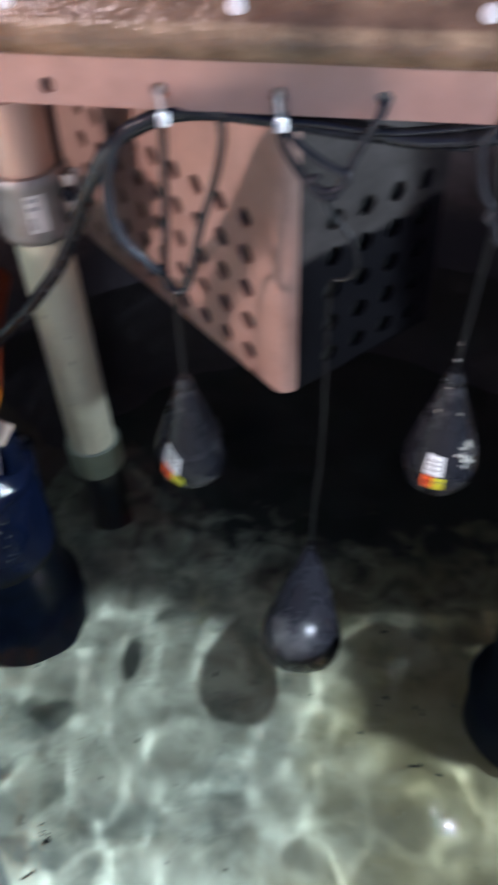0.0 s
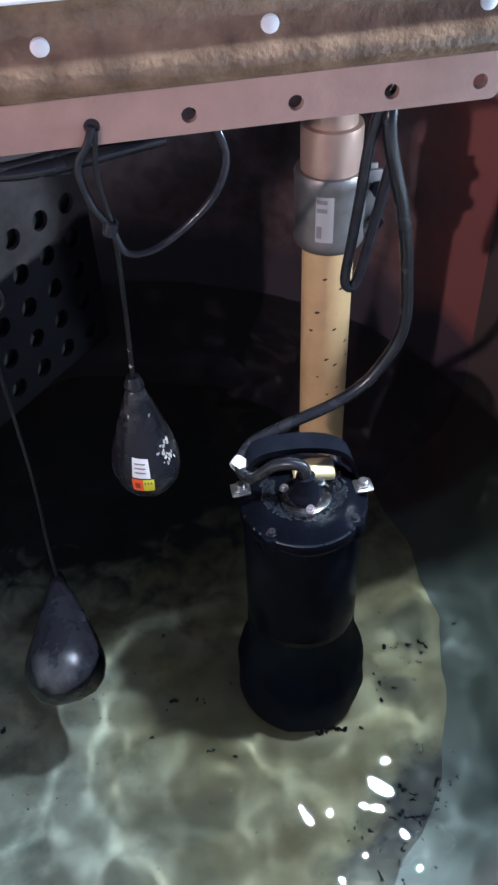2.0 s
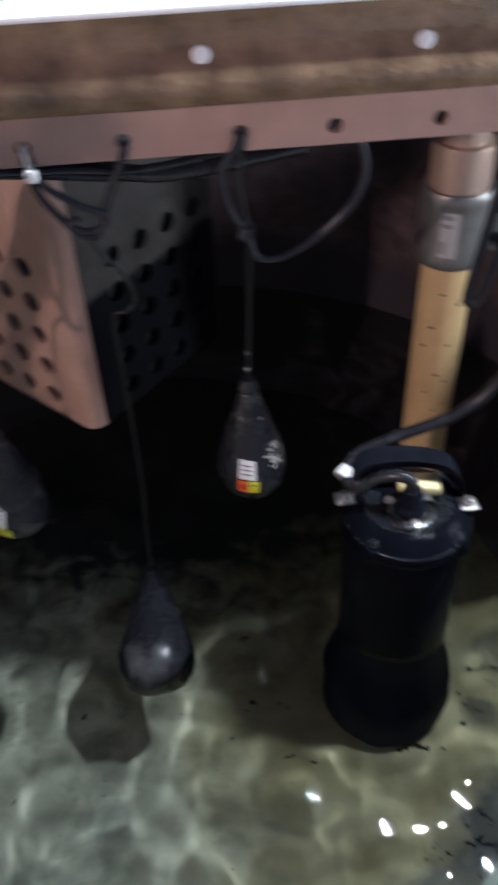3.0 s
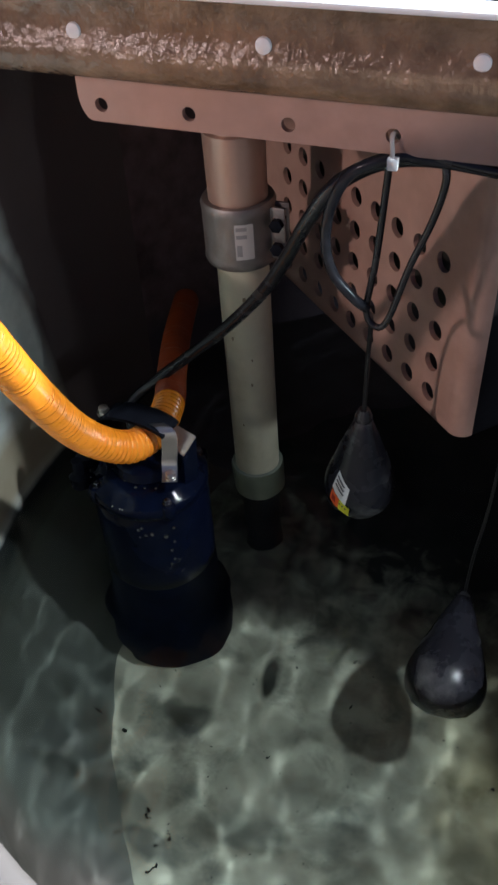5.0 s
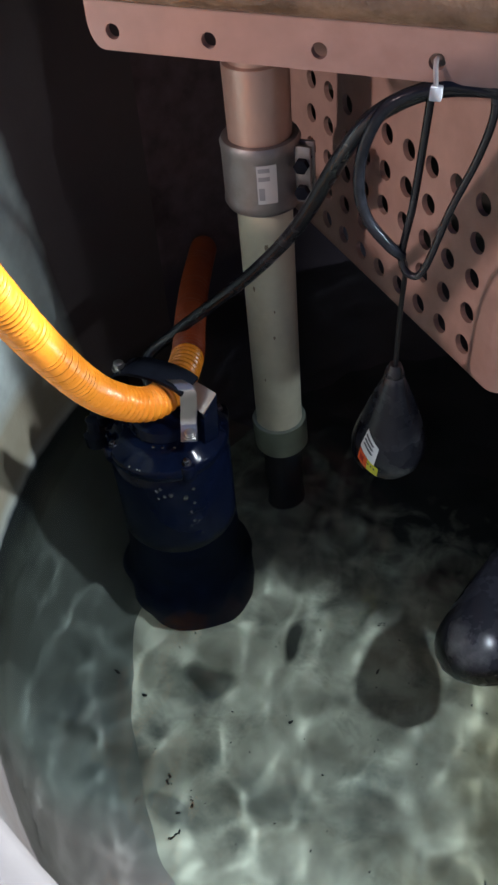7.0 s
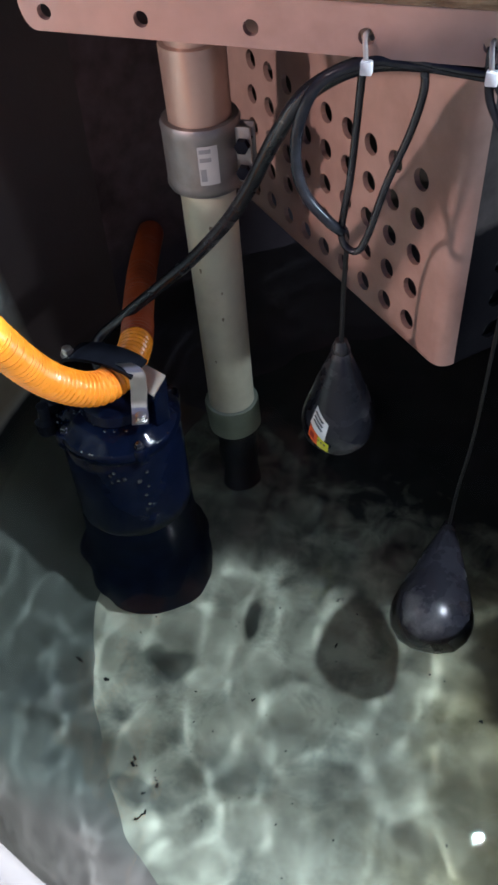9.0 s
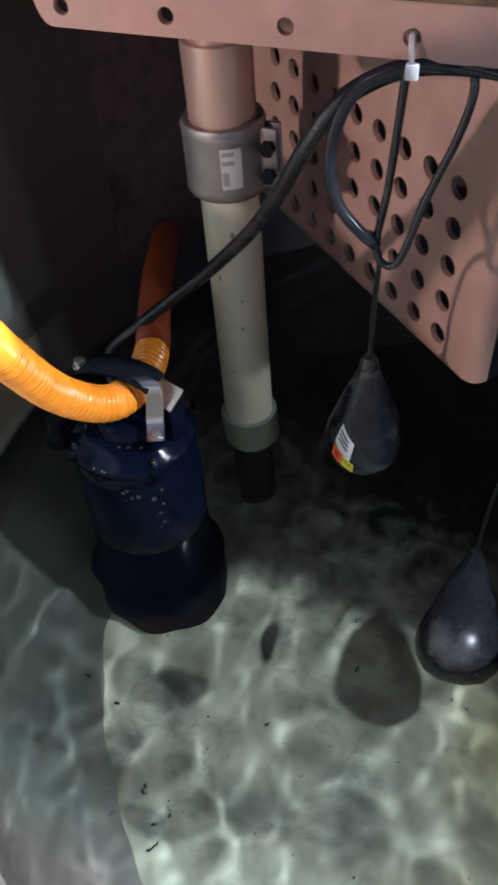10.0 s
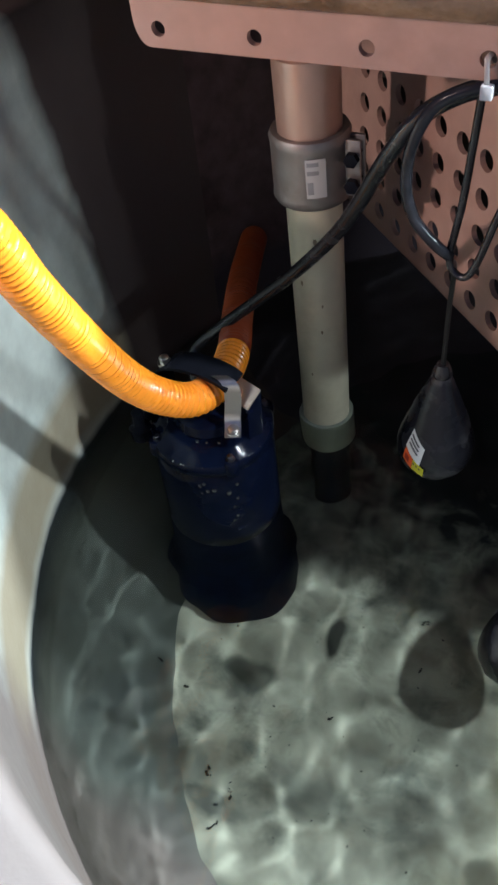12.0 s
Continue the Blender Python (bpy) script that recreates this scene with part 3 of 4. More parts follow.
LP, RP = (-0.349, 1.0), (0.527, 0.955)
p1 = discharge_pipe(LP, PVC, FLOOR_Z, "cream plastic discharge pipe with a stainless coupling", "discharge pipes", 0.0405, 0.056, -0.09)
bm = bmesh.new()
lathe(bm, [(0.041, -0.095), (0.046, -0.094), (0.0485, -0.088), (0.0485, -0.002), (0.047, 0.003), (0.041, 0.003)], 36, (0, 0, -FLOOR_Z))
part("pipe_socket", bm, PVC_GREY, p1, "grey-green plastic socket")
bm = bmesh.new()
for z, a, e in ((0.375, -70, 0.005), (0.30, -105, 0.004), (0.26, -62, 0.0025), (0.36, -82, 0.002), (0.21, -66, 0.003), (0.12, -95, 0.0025)):
    aa = radians(a)
    o = Vector((math.cos(aa), math.sin(aa), 0))
    c = o * 0.0407 + Vector((0, 0, z - FLOOR_Z))
    side = Vector((-o.y, o.x, 0))
    top = bm.verts.new(c + o * 0.0005)
    ring = [bm.verts.new(c + side * e * 0.6 * math.cos(w) + Vector((0, 0, e * (1.2 + 0.3 * math.sin(3 * w)) * math.sin(w)))) for w in np.linspace(0, 6.283, 9)[:-1]]
    for k in range(8):
        bm.faces.new((ring[k], ring[(k + 1) % 8], top))
tagged(part("brown_smudges", bm, SMUDGE, p1, "thin brown smudges"), kind="stuff")
p1.rotation_euler.y = radians(-1.19)
p2 = discharge_pipe(RP, PVC_OLD, FLOOR_Z, "yellowed plastic discharge pipe with a stainless coupling, speckled", "discharge pipes", cz=(0.462, 0.570), face=-113)

bm = bmesh.new()
rnd = random.Random(11)
for z, a in ((0.418, -110), (0.405, -62), (0.40, -70), (0.33, -84), (0.325, -140), (0.275, -100), (0.27, -40), (0.262, -78), (0.30, -50), (0.36, -125), (0.24, -120), (0.215, -70), (0.205, -95)):
    aa, e = radians(a), rnd.uniform(0.0018, 0.0036)
    c = Vector((0.0368 * math.cos(aa), 0.0368 * math.sin(aa), z - FLOOR_Z))
    side, up = Vector((-math.sin(aa), math.cos(aa), 0)), Vector((0, 0, 1))
    top = bm.verts.new(c + Vector((math.cos(aa), math.sin(aa), 0)) * 0.0008)
    ring = [bm.verts.new(c + side * e * 1.3 * math.cos(w) + up * e * 0.8 * math.sin(w + 0.4)) for w in np.linspace(0, 6.283, 9)[:-1]]
    for k in range(8):
        bm.faces.new((ring[k], ring[(k + 1) % 8], top))
tagged(part("mud_specks", bm, SLUDGE, p2, "dark mud specks"), kind="stuff")

# ---- pumps ----


def bolt(bm, at, r=0.007, h=0.010, m=None):
    lathe(bm, [(0, -0.002), (r * 1.45, -0.002), (r * 1.45, 0.0015), (r, 0.0015), (r, h), (0.8 * r, h + 0.001), (0, h + 0.001)], 12, at)


def pump_shell(p, mat, h, r, rb, base, sunk):
    w = WATER_Z - FLOOR_Z
    bm = bmesh.new()
    lathe(bm, [(0, 0), (base - 0.012, 0), (base - 0.003, 0.008), (base, 0.03), (base, 0.11), (base - 0.006, 0.13), (rb + 0.004, 0.16), (rb + 0.001, w - 0.05), (rb, w - 0.02), (0, w - 0.02)], 48)
    part("pump_casing", bm, sunk, p, "submerged dark pump casing")
    bm = bmesh.new()
    lathe(bm, [(0, w - 0.0195), (rb, w - 0.0195), (rb, h - 0.16), (rb, h - 0.15), (rb, h - 0.05), (rb - 0.003, h - 0.036), (r - 0.002, h - 0.022)], 48)
    part("motor_body", bm, mat, p)
    bm = bmesh.new()
    lathe(bm, [(r - 0.01, h - 0.024), (r + 0.006, h - 0.022), (r + 0.008, h - 0.016), (r + 0.008, h - 0.004), (r + 0.005, h), (r - 0.002, h + 0.003), (r - 0.008, h + 0.012), (r - 0.022, h + 0.017), (0, h + 0.018)], 48)
    cover = part("top_cover", bm, mat, p)
    for k in range(4):
        a = radians(45 + 90 * k)
        bm = bmesh.new()
        bolt(bm, ((r - 0.001) * math.cos(a), (r - 0.001) * math.sin(a), h + 0.002), 0.005, 0.006)
        part("cover_bolt", bm, STEEL_DARK, cover)
        bm = bmesh.new()
        lathe(bm, [(0, h - 0.024), (0.011, h - 0.024), (0.012, h - 0.02), (0.012, h - 0.002), (0.010, h + 0.001), (0, h + 0.001)], 16, ((r + 0.002) * math.cos(a), (r + 0.002) * math.sin(a), 0))
        part("bolt_lug", bm, mat, cover)


def dome(bm, c, out, size, flat=0.6):
    """One low droplet sitting on a surface."""
    side = out.orthogonal().normalized()
    up = out.cross(side)
    rings = [[bm.verts.new(c + out * size * hh * flat + (side * math.cos(w) + up * math.sin(w)) * size * rr) for w in np.linspace(0, 6.2832, 8)[:-1]] for rr, hh in ((1.0, 0.0), (0.8, 0.6))]
    top = bm.verts.new(c + out * size * flat)
    for k in range(7):
        j = (k + 1) % 7
        bm.faces.new((rings[0][k], rings[0][j], rings[1][j], rings[1][k]))
        bm.faces.new((rings[1][k], rings[1][j], top))


def droplets(p, seed, h, r, top_count, rb, runs):
    """Water beads on the cover and in crooked runs down the body. runs: (angle, from height, to height, beads)."""
    rnd = random.Random(seed)
    bm = bmesh.new()
    for k in range(top_count):
        a, q = radians(rnd.uniform(150, 420)), rnd.uniform(r - 0.040, r - 0.022)
        dome(bm, Vector((q * math.cos(a), q * math.sin(a), h + 0.0168)), Vector((0, 0, 1)), rnd.uniform(0.0010, 0.0031))
    for k in range(top_count // 3):
        a = radians(rnd.gauss(-85, 35))
        dome(bm, Vector(((r + 0.006) * math.cos(a), (r + 0.006) * math.sin(a), h - 0.001)), Vector((math.cos(a), math.sin(a), 0.8)).normalized(), rnd.uniform(0.0008, 0.0022))
    for ang, z0, z1, n in runs:
        for k in range(n):
            f = k / max(1, n - 1)
            a = radians(ang + 5 * math.sin(7 * f + ang) + rnd.gauss(0, 1.6))
            o = Vector((math.cos(a), math.sin(a), 0))
            dome(bm, Vector((rb * o.x, rb * o.y, z0 + (z1 - z0) * f + rnd.gauss(0, 0.004))), o, rnd.uniform(0.0012, 0.0042), 0.9)
    tagged(part("droplet_film", bm, DROPLET, p, "glistening water droplets"), kind="stuff")


# pump with the orange hose
HA = 0.172 - FLOOR_Z
pump_a = thing("submersible_pump", (-0.443, 0.760, FLOOR_Z), "wet dark navy cast-iron submersible pump standing in water", "pump", "pumps")
pump_shell(pump_a, NAVY, HA, 0.085, 0.092, 0.113, SUBMERGED_NAVY)
droplets(pump_a, 3, HA, 0.085, 24, 0.092, [(-48, HA - 0.05, HA - 0.09, 5), (-44, HA - 0.11, HA - 0.15, 4), (-72, HA - 0.035, HA - 0.06, 7)])
bm = bmesh.new()
lathe(bm, [(0.0, HA + 0.016), (0.052, HA + 0.016), (0.054, HA + 0.02), (0.050, HA + 0.034), (0.044, HA + 0.038), (0.0, HA + 0.039)], 32)
part("cable_entry", bm, NAVY, pump_a)
# flat strap over the hose


def ribbon(bm, line, across, thick):
    """A flat bar along a line; across: half its width as a vector, thick: its thickness as a vector."""
    rows_r = [[bm.verts.new(q + d) for d in (-across, across, across + thick, -across + thick)] for q in line]
    for a, b in zip(rows_r, rows_r[1:]):
        for k in range(4):
            bm.faces.new((a[k], b[k], b[(k + 1) % 4], a[(k + 1) % 4]))
    bm.faces.new(rows_r[0])
    bm.faces.new(rows_r[-1][::-1])
    return bm


bm = ribbon(bmesh.new(), spline([(-0.071, 0.006, HA + 0.012), (-0.072, 0.005, HA + 0.070), (-0.062, 0.003, HA + 0.095), (-0.030, 0.0, HA + 0.109), (0.010, -0.004, HA + 0.1125), (0.040, -0.010, HA + 0.111), (0.056, -0.014, HA + 0.106)], 8), Vector((0.004, 0.020, 0)), Vector((0.001, 0, 0.005)))
handle = part("handle", bm, BLACK, pump_a, "black flat strap handle")
bm = ribbon(bmesh.new(), spline([(0.036, -0.016, HA + 0.1175), (0.050, -0.020, HA + 0.116), (0.058, -0.024, HA + 0.108), (0.059, -0.027, HA + 0.085), (0.057, -0.030, HA + 0.060), (0.060, -0.038, HA + 0.048), (0.067, -0.055, HA + 0.044)], 7), Vector((0.0105, 0.004, 0)), Vector((0, -0.002, 0.0025)))
clip_ob = part("steel_clip", bm, STEEL, pump_a, "bright stainless clip")
bm = bmesh.new()
bolt(bm, (0.064, -0.046, HA + 0.0475), 0.0072, 0.007)
part("clip_bolt", bm, STEEL, clip_ob)
# cast foot that carries the clip, with a bare metal face
bm = bmesh.new()
top = [(0.052, 0.006, HA + 0.101), (0.091, -0.004, HA + 0.094), (0.078, -0.024, HA + 0.070), (0.060, -0.018, HA + 0.074)]
lo_v, hi_v = [bm.verts.new((x * 0.96, y, HA + 0.012)) for x, y, _ in top], [bm.verts.new(q) for q in top]
for k in range(4):
    bm.faces.new((lo_v[k], lo_v[(k + 1) % 4], hi_v[(k + 1) % 4], hi_v[k]))
bm.faces.new(hi_v)
bm.faces.new(lo_v[::-1])
foot = part("clip_foot", bm, NAVY, pump_a, smooth=False)
bm = bmesh.new()
lo_v, hi_v = [bm.verts.new((x, y, z + 0.001)) for x, y, z in top], [bm.verts.new((x, y, z + 0.0035)) for x, y, z in top]
for k in range(4):
    bm.faces.new((lo_v[k], lo_v[(k + 1) % 4], hi_v[(k + 1) % 4], hi_v[k]))
bm.faces.new(hi_v)
bm.faces.new(lo_v[::-1])
part("face_plate", bm, STEEL_DULL, foot, "dull bare steel face", smooth=False)
for k, (lx, ly) in enumerate(((-0.112, 0.0), (-0.098, -0.045))):
    bm = bmesh.new()
    lathe(bm, [(0, HA - 0.02), (0.016, HA - 0.02), (0.017, HA + 0.0), (0.010, HA + 0.006), (0.009, HA + 0.03), (0, HA + 0.032)], 14, (lx, ly, 0))
    part("side_lug", bm, BLACK, pump_a)
bm = bmesh.new()
bolt(bm, (-0.060, -0.002, HA + 0.103), 0.0075, 0.010)
part("handle_bolt", bm, STEEL, handle)

# pump with the bare top
HB = 0.232 - FLOOR_Z
pump_b = thing("submersible_pump", (0.429, 0.694, FLOOR_Z), "wet black cast-iron submersible pump with a carrying handle", "pump", "pumps")
pump_shell(pump_b, BLACK_BEADED, HB, 0.080, 0.083, 0.108, SUBMERGED)
droplets(pump_b, 5, HB, 0.080, 640, 0.083, [])
bm = bmesh.new()
lathe(bm, [(0.0, HB + 0.016), (0.034, HB + 0.016), (0.036, HB + 0.019), (0.035, HB + 0.024), (0.028, HB + 0.027), (0.021, HB + 0.026), (0.018, HB + 0.0195), (0.0, HB + 0.0195)], 32, (-0.002, -0.018, 0))
gland = part("cable_gland", bm, STEEL_WET, pump_b, "wet bright steel cable gland")
bm = bmesh.new()
lathe(bm, [(0.0, HB + 0.019), (0.024, HB + 0.019), (0.0245, HB + 0.024), (0.020, HB + 0.034), (0.0165, HB + 0.040), (0.0165, HB + 0.046), (0.013, HB + 0.052), (0.0125, HB + 0.060), (0.0, HB + 0.061)], 24, (-0.002, -0.018, 0))
part("cable_boot", bm, BLACK, gland, "black rubber cable boot")
for k in range(3):
    a = radians(30 + 120 * k)
    bm = bmesh.new()
    bolt(bm, (-0.002 + 0.029 * math.cos(a), -0.018 + 0.029 * math.sin(a), HB + 0.026), 0.0042, 0.005)
    part("gland_screw", bm, STEEL, gland)
bm = bmesh.new()
arch = spline([(-0.078, 0.040, HB + 0.006), (-0.073, 0.042, HB + 0.042), (-0.050, 0.045, HB + 0.058), (0.0, 0.040, HB + 0.063), (0.045, 0.030, HB + 0.058), (0.066, 0.020, HB + 0.042), (0.072, 0.012, HB + 0.006)], 8)
rows_h = []
for q in arch:
    rows_h.append([bm.verts.new(q + Vector((0.004, dy, dz))) for dy, dz in ((-0.016, -0.005), (0.015, -0.005), (0.015, 0.005), (-0.016, 0.005))])
for a, b in zip(rows_h, rows_h[1:]):
    for k in range(4):
        bm.faces.new((a[k], b[k], b[(k + 1) % 4], a[(k + 1) % 4]))
bm.faces.new(rows_h[0])
bm.faces.new(rows_h[-1][::-1])
handle_b = part("handle", bm, BLACK, pump_b, "black bent carrying handle")
for x, y in ((0.080, -0.010), (-0.082, 0.020)):
    bm = bmesh.new()
    block(bm, (x - 0.013, y - 0.012, HB + 0.010), (x + 0.013, y + 0.012, HB + 0.015), bevel=0.003)
    bolt(bm, (x, y, HB + 0.016), 0.0065, 0.007)
    part("handle_bolt", bm, STEEL, handle_b, "bright steel bolt with a square washer")
bm = bmesh.new()
block(bm, (-0.012, 0.008, HB + 0.018), (0.044, 0.040, HB + 0.034), pose(0, 0, 0, 0, 0, -8), bevel=0.004)
part("nameplate", bm, YELLOW_PALE, pump_b, "pale yellow name block")

# ---- orange hose ----
line = spline([(-0.42, 0.20, 1.03), (-0.445, 0.36, 0.86), (-0.460, 0.47, 0.690), (-0.470, 0.52, 0.580), (-0.480, 0.59, 0.443), (-0.478, 0.65, 0.335), (-0.458, 0.69, 0.280), (-0.436, 0.725, 0.256), (-0.424, 0.775, 0.253), (-0.436, 0.84, 0.246), (-0.474, 0.93, 0.228), (-0.522, 1.05, 0.205), (-0.57, 1.18, 0.172), (-0.59, 1.24, 0.16)], 70)
hose = thing("orange_hose", (-0.436, 0.725, 0.258), "ribbed orange plastic hose strapped to the pump top", "hose")
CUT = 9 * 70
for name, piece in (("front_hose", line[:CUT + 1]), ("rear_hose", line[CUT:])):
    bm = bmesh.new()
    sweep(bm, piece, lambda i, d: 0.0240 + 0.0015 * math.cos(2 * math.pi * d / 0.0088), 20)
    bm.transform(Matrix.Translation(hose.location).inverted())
    part(name, bm, ORANGE if name == "front_hose" else ORANGE_SHADED, hose, "" if name == "front_hose" else "rear hose length, orange darkened as in shade")

# ---- float switches ----
SHAPE = [(0.0, 0.0), (0.35, 0.012), (0.68, 0.055), (0.90, 0.14), (0.985, 0.22), (1.0, 0.29), (0.97, 0.36), (0.86, 0.47), (0.68, 0.62), (0.47, 0.79), (0.28, 0.93), (0.20, 0.98), (0.17, 1.0), (0.0, 1.0)]


def shape_r(t):
    for (r0, t0), (r1, t1) in zip(SHAPE, SHAPE[1:]):
        if t0 <= t <= t1:
            return r0 + (r1 - r0) * (t - t0) / max(1e-6, t1 - t0)
    return 0.0


def patch(r, h, a0, a1, t0, t1, tilt, mat, name, parent, out=0.0007, label=""):
    """A sticker bent onto the float between two angles and two relative heights; tilt lowers it from a0 to a1."""
    bm = bmesh.new()
    g = []
    for i in range(7):
        row = []
        for j in range(5):
            a, t = a0 + (a1 - a0) * i / 6, t0 + (t1 - t0) * j / 4 - tilt * i / 6
            a += 0.35 * tilt * (j / 4) * 2
            rr = r * shape_r(t) + out
            row.append(bm.verts.new((rr * math.cos(a), rr * math.sin(a), h * t)))
        g.append(row)
    for i in range(6):
        for j in range(4):
            bm.faces.new((g[i][j], g[i + 1][j], g[i + 1][j + 1], g[i][j + 1]))
    return part(name, bm, mat, parent, label)


def float_switch(tip, end, r, label, sticker=None):
    """A teardrop float with its cable end at tip and its round end at end."""
    f = thing("float_switch", end, label, "float switch", "float switches")
    axis = Vector(tip) - Vector(end)
    h = axis.length
    f.rotation_mode = "QUATERNION"
    if abs(axis.y) > 1e-6:
        f.rotation_quaternion = axis.to_track_quat("Z", "Y")
    bm = bmesh.new()
    lathe(bm, [(r * a, h * b) for a, b in SHAPE], 40)
    body = part("float_body", bm, FLOAT_M, f)
    bm = bmesh.new()
    lathe(bm, [(0, h - 0.006), (0.013, h - 0.006), (0.0135, h - 0.002), (0.011, h + 0.004), (0.008, h + 0.012), (0, h + 0.012)], 16)
    part("cable_gland", bm, RUBBER, f)
    if sticker:
        a, t, tilt = sticker
        patch(r, h, a - 0.26, a + 0.26, t, t + 0.16, tilt, PAPER, "white_sticker", body, label="white printed sticker")
        for k in range(3):
            patch(r, h, a - 0.18, a + 0.15, t + 0.04 + 0.035 * k, t + 0.05 + 0.035 * k, tilt * 0.6, INK, "print_line", body, 0.0012)
        patch(r, h, a - 0.28, a + 0.02, t - 0.13, t - 0.012, tilt * 0.55, RED_L, "orange_sticker", body, label="orange warning sticker")
        patch(r, h, a - 0.20, a - 0.06, t - 0.10 - tilt * 0.1, t - 0.045 - tilt * 0.1, tilt * 0.2, INK_RED, "sticker_mark", body, 0.0012)
        patch(r, h, a + 0.025, a + 0.34, t - 0.13 - tilt * 0.55, t - 0.012 - tilt * 0.55, tilt * 0.55, YELLOW_L, "yellow_sticker", body, label="yellow warning sticker")
        for k in range(3):
            patch(r, h, a + 0.07 + 0.085 * k, a + 0.11 + 0.085 * k, t - 0.05 - tilt * (0.62 + 0.15 * k), t - 0.03 - tilt * (0.62 + 0.15 * k), 0.01, INK, "print_mark", body, 0.0012)
    return f


float_switch((-0.12, 0.82, 0.318), (-0.12, 0.82, 0.135), 0.053, "dark grey teardrop float switch with a tilted sticker", (radians(-113), 0.40, 0.12))
float_switch((0.229, 0.80, 0.385), (0.229, 0.80, 0.192), 0.048, "dark grey teardrop float switch with flaking white residue", (radians(-103), 0.34, 0.015))
float_switch((0.061, 0.808, 0.004), (0.063, 0.610, -0.045), 0.060, "dark grey teardrop float switch lying half sunk on the water")

# flaking residue on the middle float
bm = bmesh.new()
rnd = random.Random(4)
for k in range(34):
    a = radians(rnd.gauss(-48, 9) if k < 26 else rnd.gauss(-82, 22))
    t = rnd.uniform(0.38, 0.56) if k < 26 else rnd.uniform(0.72, 1.0)
    rr = 0.048 * shape_r(t) + 0.0006
    c = Vector((0.229 + rr * math.cos(a), 0.80 + rr * math.sin(a), 0.195 + 0.19 * t))
    out = Vector((math.cos(a), math.sin(a), 0.45)).normalized()
    side = out.cross(Vector((0, 0, 1))).normalized()
    up = side.cross(out)
    if k > 28:
        c = Vector((0.230 + rnd.gauss(0, 0.002), 0.797, rnd.uniform(0.395, 0.455)))
    s1, s2 = rnd.uniform(0.001, 0.0032), rnd.uniform(0.0012, 0.0044)
    bm.faces.new([bm.verts.new(c + side * s1 * math.cos(w + rnd.uniform(0, 0.5)) + up * s2 * math.sin(w) + out * rnd.uniform(0, 0.0012)) for w in (0, 1.2, 2.4, 3.6, 4.9)])
tagged(finish("residue_flakes", bm, RESIDUE, smooth=False), "white flaking residue stuck on the float", "residue", kind="stuff")

# ---- cables ----


def cable(name, points, r, mat, label, steps=10):
    bm = bmesh.new()
    sweep(bm, spline(points, steps), r, 10)
    ob = finish(name, bm, mat)
    return tagged(ob, label, "cable")


cable("pump_cable", [(0.30, 0.80, 0.705), (0.16, 0.772, 0.700), (0.08, 0.765, 0.714), (0.0, 0.762, 0.722), (-0.085, 0.760, 0.720), (-0.145, 0.758, 0.69), (-0.184, 0.765, 0.636), (-0.23, 0.80, 0.549), (-0.278, 0.84, 0.471), (-0.346, 0.872, 0.383), (-0.42, 0.886, 0.305), (-0.478, 0.882, 0.248), (-0.512, 0.85, 0.215), (-0.485, 0.80, 0.19)], 0.0090, RUBBER, "thick black pump cable looping under the flange")
cable("pump_cable", [(0.20, 0.785, 0.690), (0.10, 0.765, 0.705), (0.02, 0.752, 0.720), (-0.06, 0.748, 0.728), (-0.085, 0.745, 0.728), (-0.13, 0.742, 0.708), (-0.152, 0.74, 0.668), (-0.157, 0.74, 0.622), (-0.147, 0.742, 0.584), (-0.125, 0.75, 0.552), (-0.112, 0.762, 0.533)], 0.0062, CABLE_GREY, "dark wet cable coil looping under the flange")
cable("float_cable", [(-0.112, 0.762, 0.531), (-0.114, 0.80, 0.49), (-0.119, 0.818, 0.42), (-0.12, 0.82, 0.328)], 0.0032, CABLE_BLACK, "thin black cable leading down to a float switch")
cable("float_cable", [(-0.085, 0.748, 0.737), (-0.058, 0.75, 0.736), (-0.042, 0.752, 0.727), (-0.036, 0.752, 0.705), (-0.045, 0.753, 0.66), (-0.065, 0.755, 0.60), (-0.084, 0.757, 0.528), (-0.098, 0.76, 0.511), (-0.112, 0.762, 0.53), (-0.104, 0.760, 0.60), (-0.098, 0.757, 0.68), (-0.094, 0.752, 0.735)], 0.0042, RUBBER, "thin black float cable tied in a narrow loop")
cable("float_cable", [(0.02, 0.738, 0.75), (0.021, 0.740, 0.727), (0.027, 0.745, 0.696), (0.052, 0.747, 0.658), (0.068, 0.747, 0.648), (0.078, 0.748, 0.654), (0.093, 0.745, 0.692), (0.113, 0.740, 0.735), (0.117, 0.745, 0.75)], 0.0042, CABLE_GREY, "grey float cable knotted under the flange")
cable("float_cable", [(0.062, 0.748, 0.655), (0.072, 0.755, 0.627), (0.094, 0.76, 0.594), (0.103, 0.762, 0.559), (0.090, 0.768, 0.538), (0.076, 0.775, 0.53), (0.072, 0.785, 0.49), (0.072, 0.792, 0.369), (0.070, 0.800, 0.212), (0.063, 0.806, 0.10), (0.061, 0.808, 0.012)], 0.0024, CABLE_BLACK, "thin float cable hanging down to the low float")
cable("float_cable", [(0.229, 0.738, 0.752), (0.222, 0.738, 0.735), (0.209, 0.745, 0.709), (0.216, 0.75, 0.666), (0.231, 0.752, 0.638), (0.243, 0.752, 0.606), (0.27, 0.75, 0.604), (0.309, 0.75, 0.627), (0.344, 0.75, 0.662), (0.357, 0.752, 0.697), (0.348, 0.753, 0.731), (0.33, 0.765, 0.75)], 0.0042, CABLE_GREY, "grey float cable hanging in a wide loop")
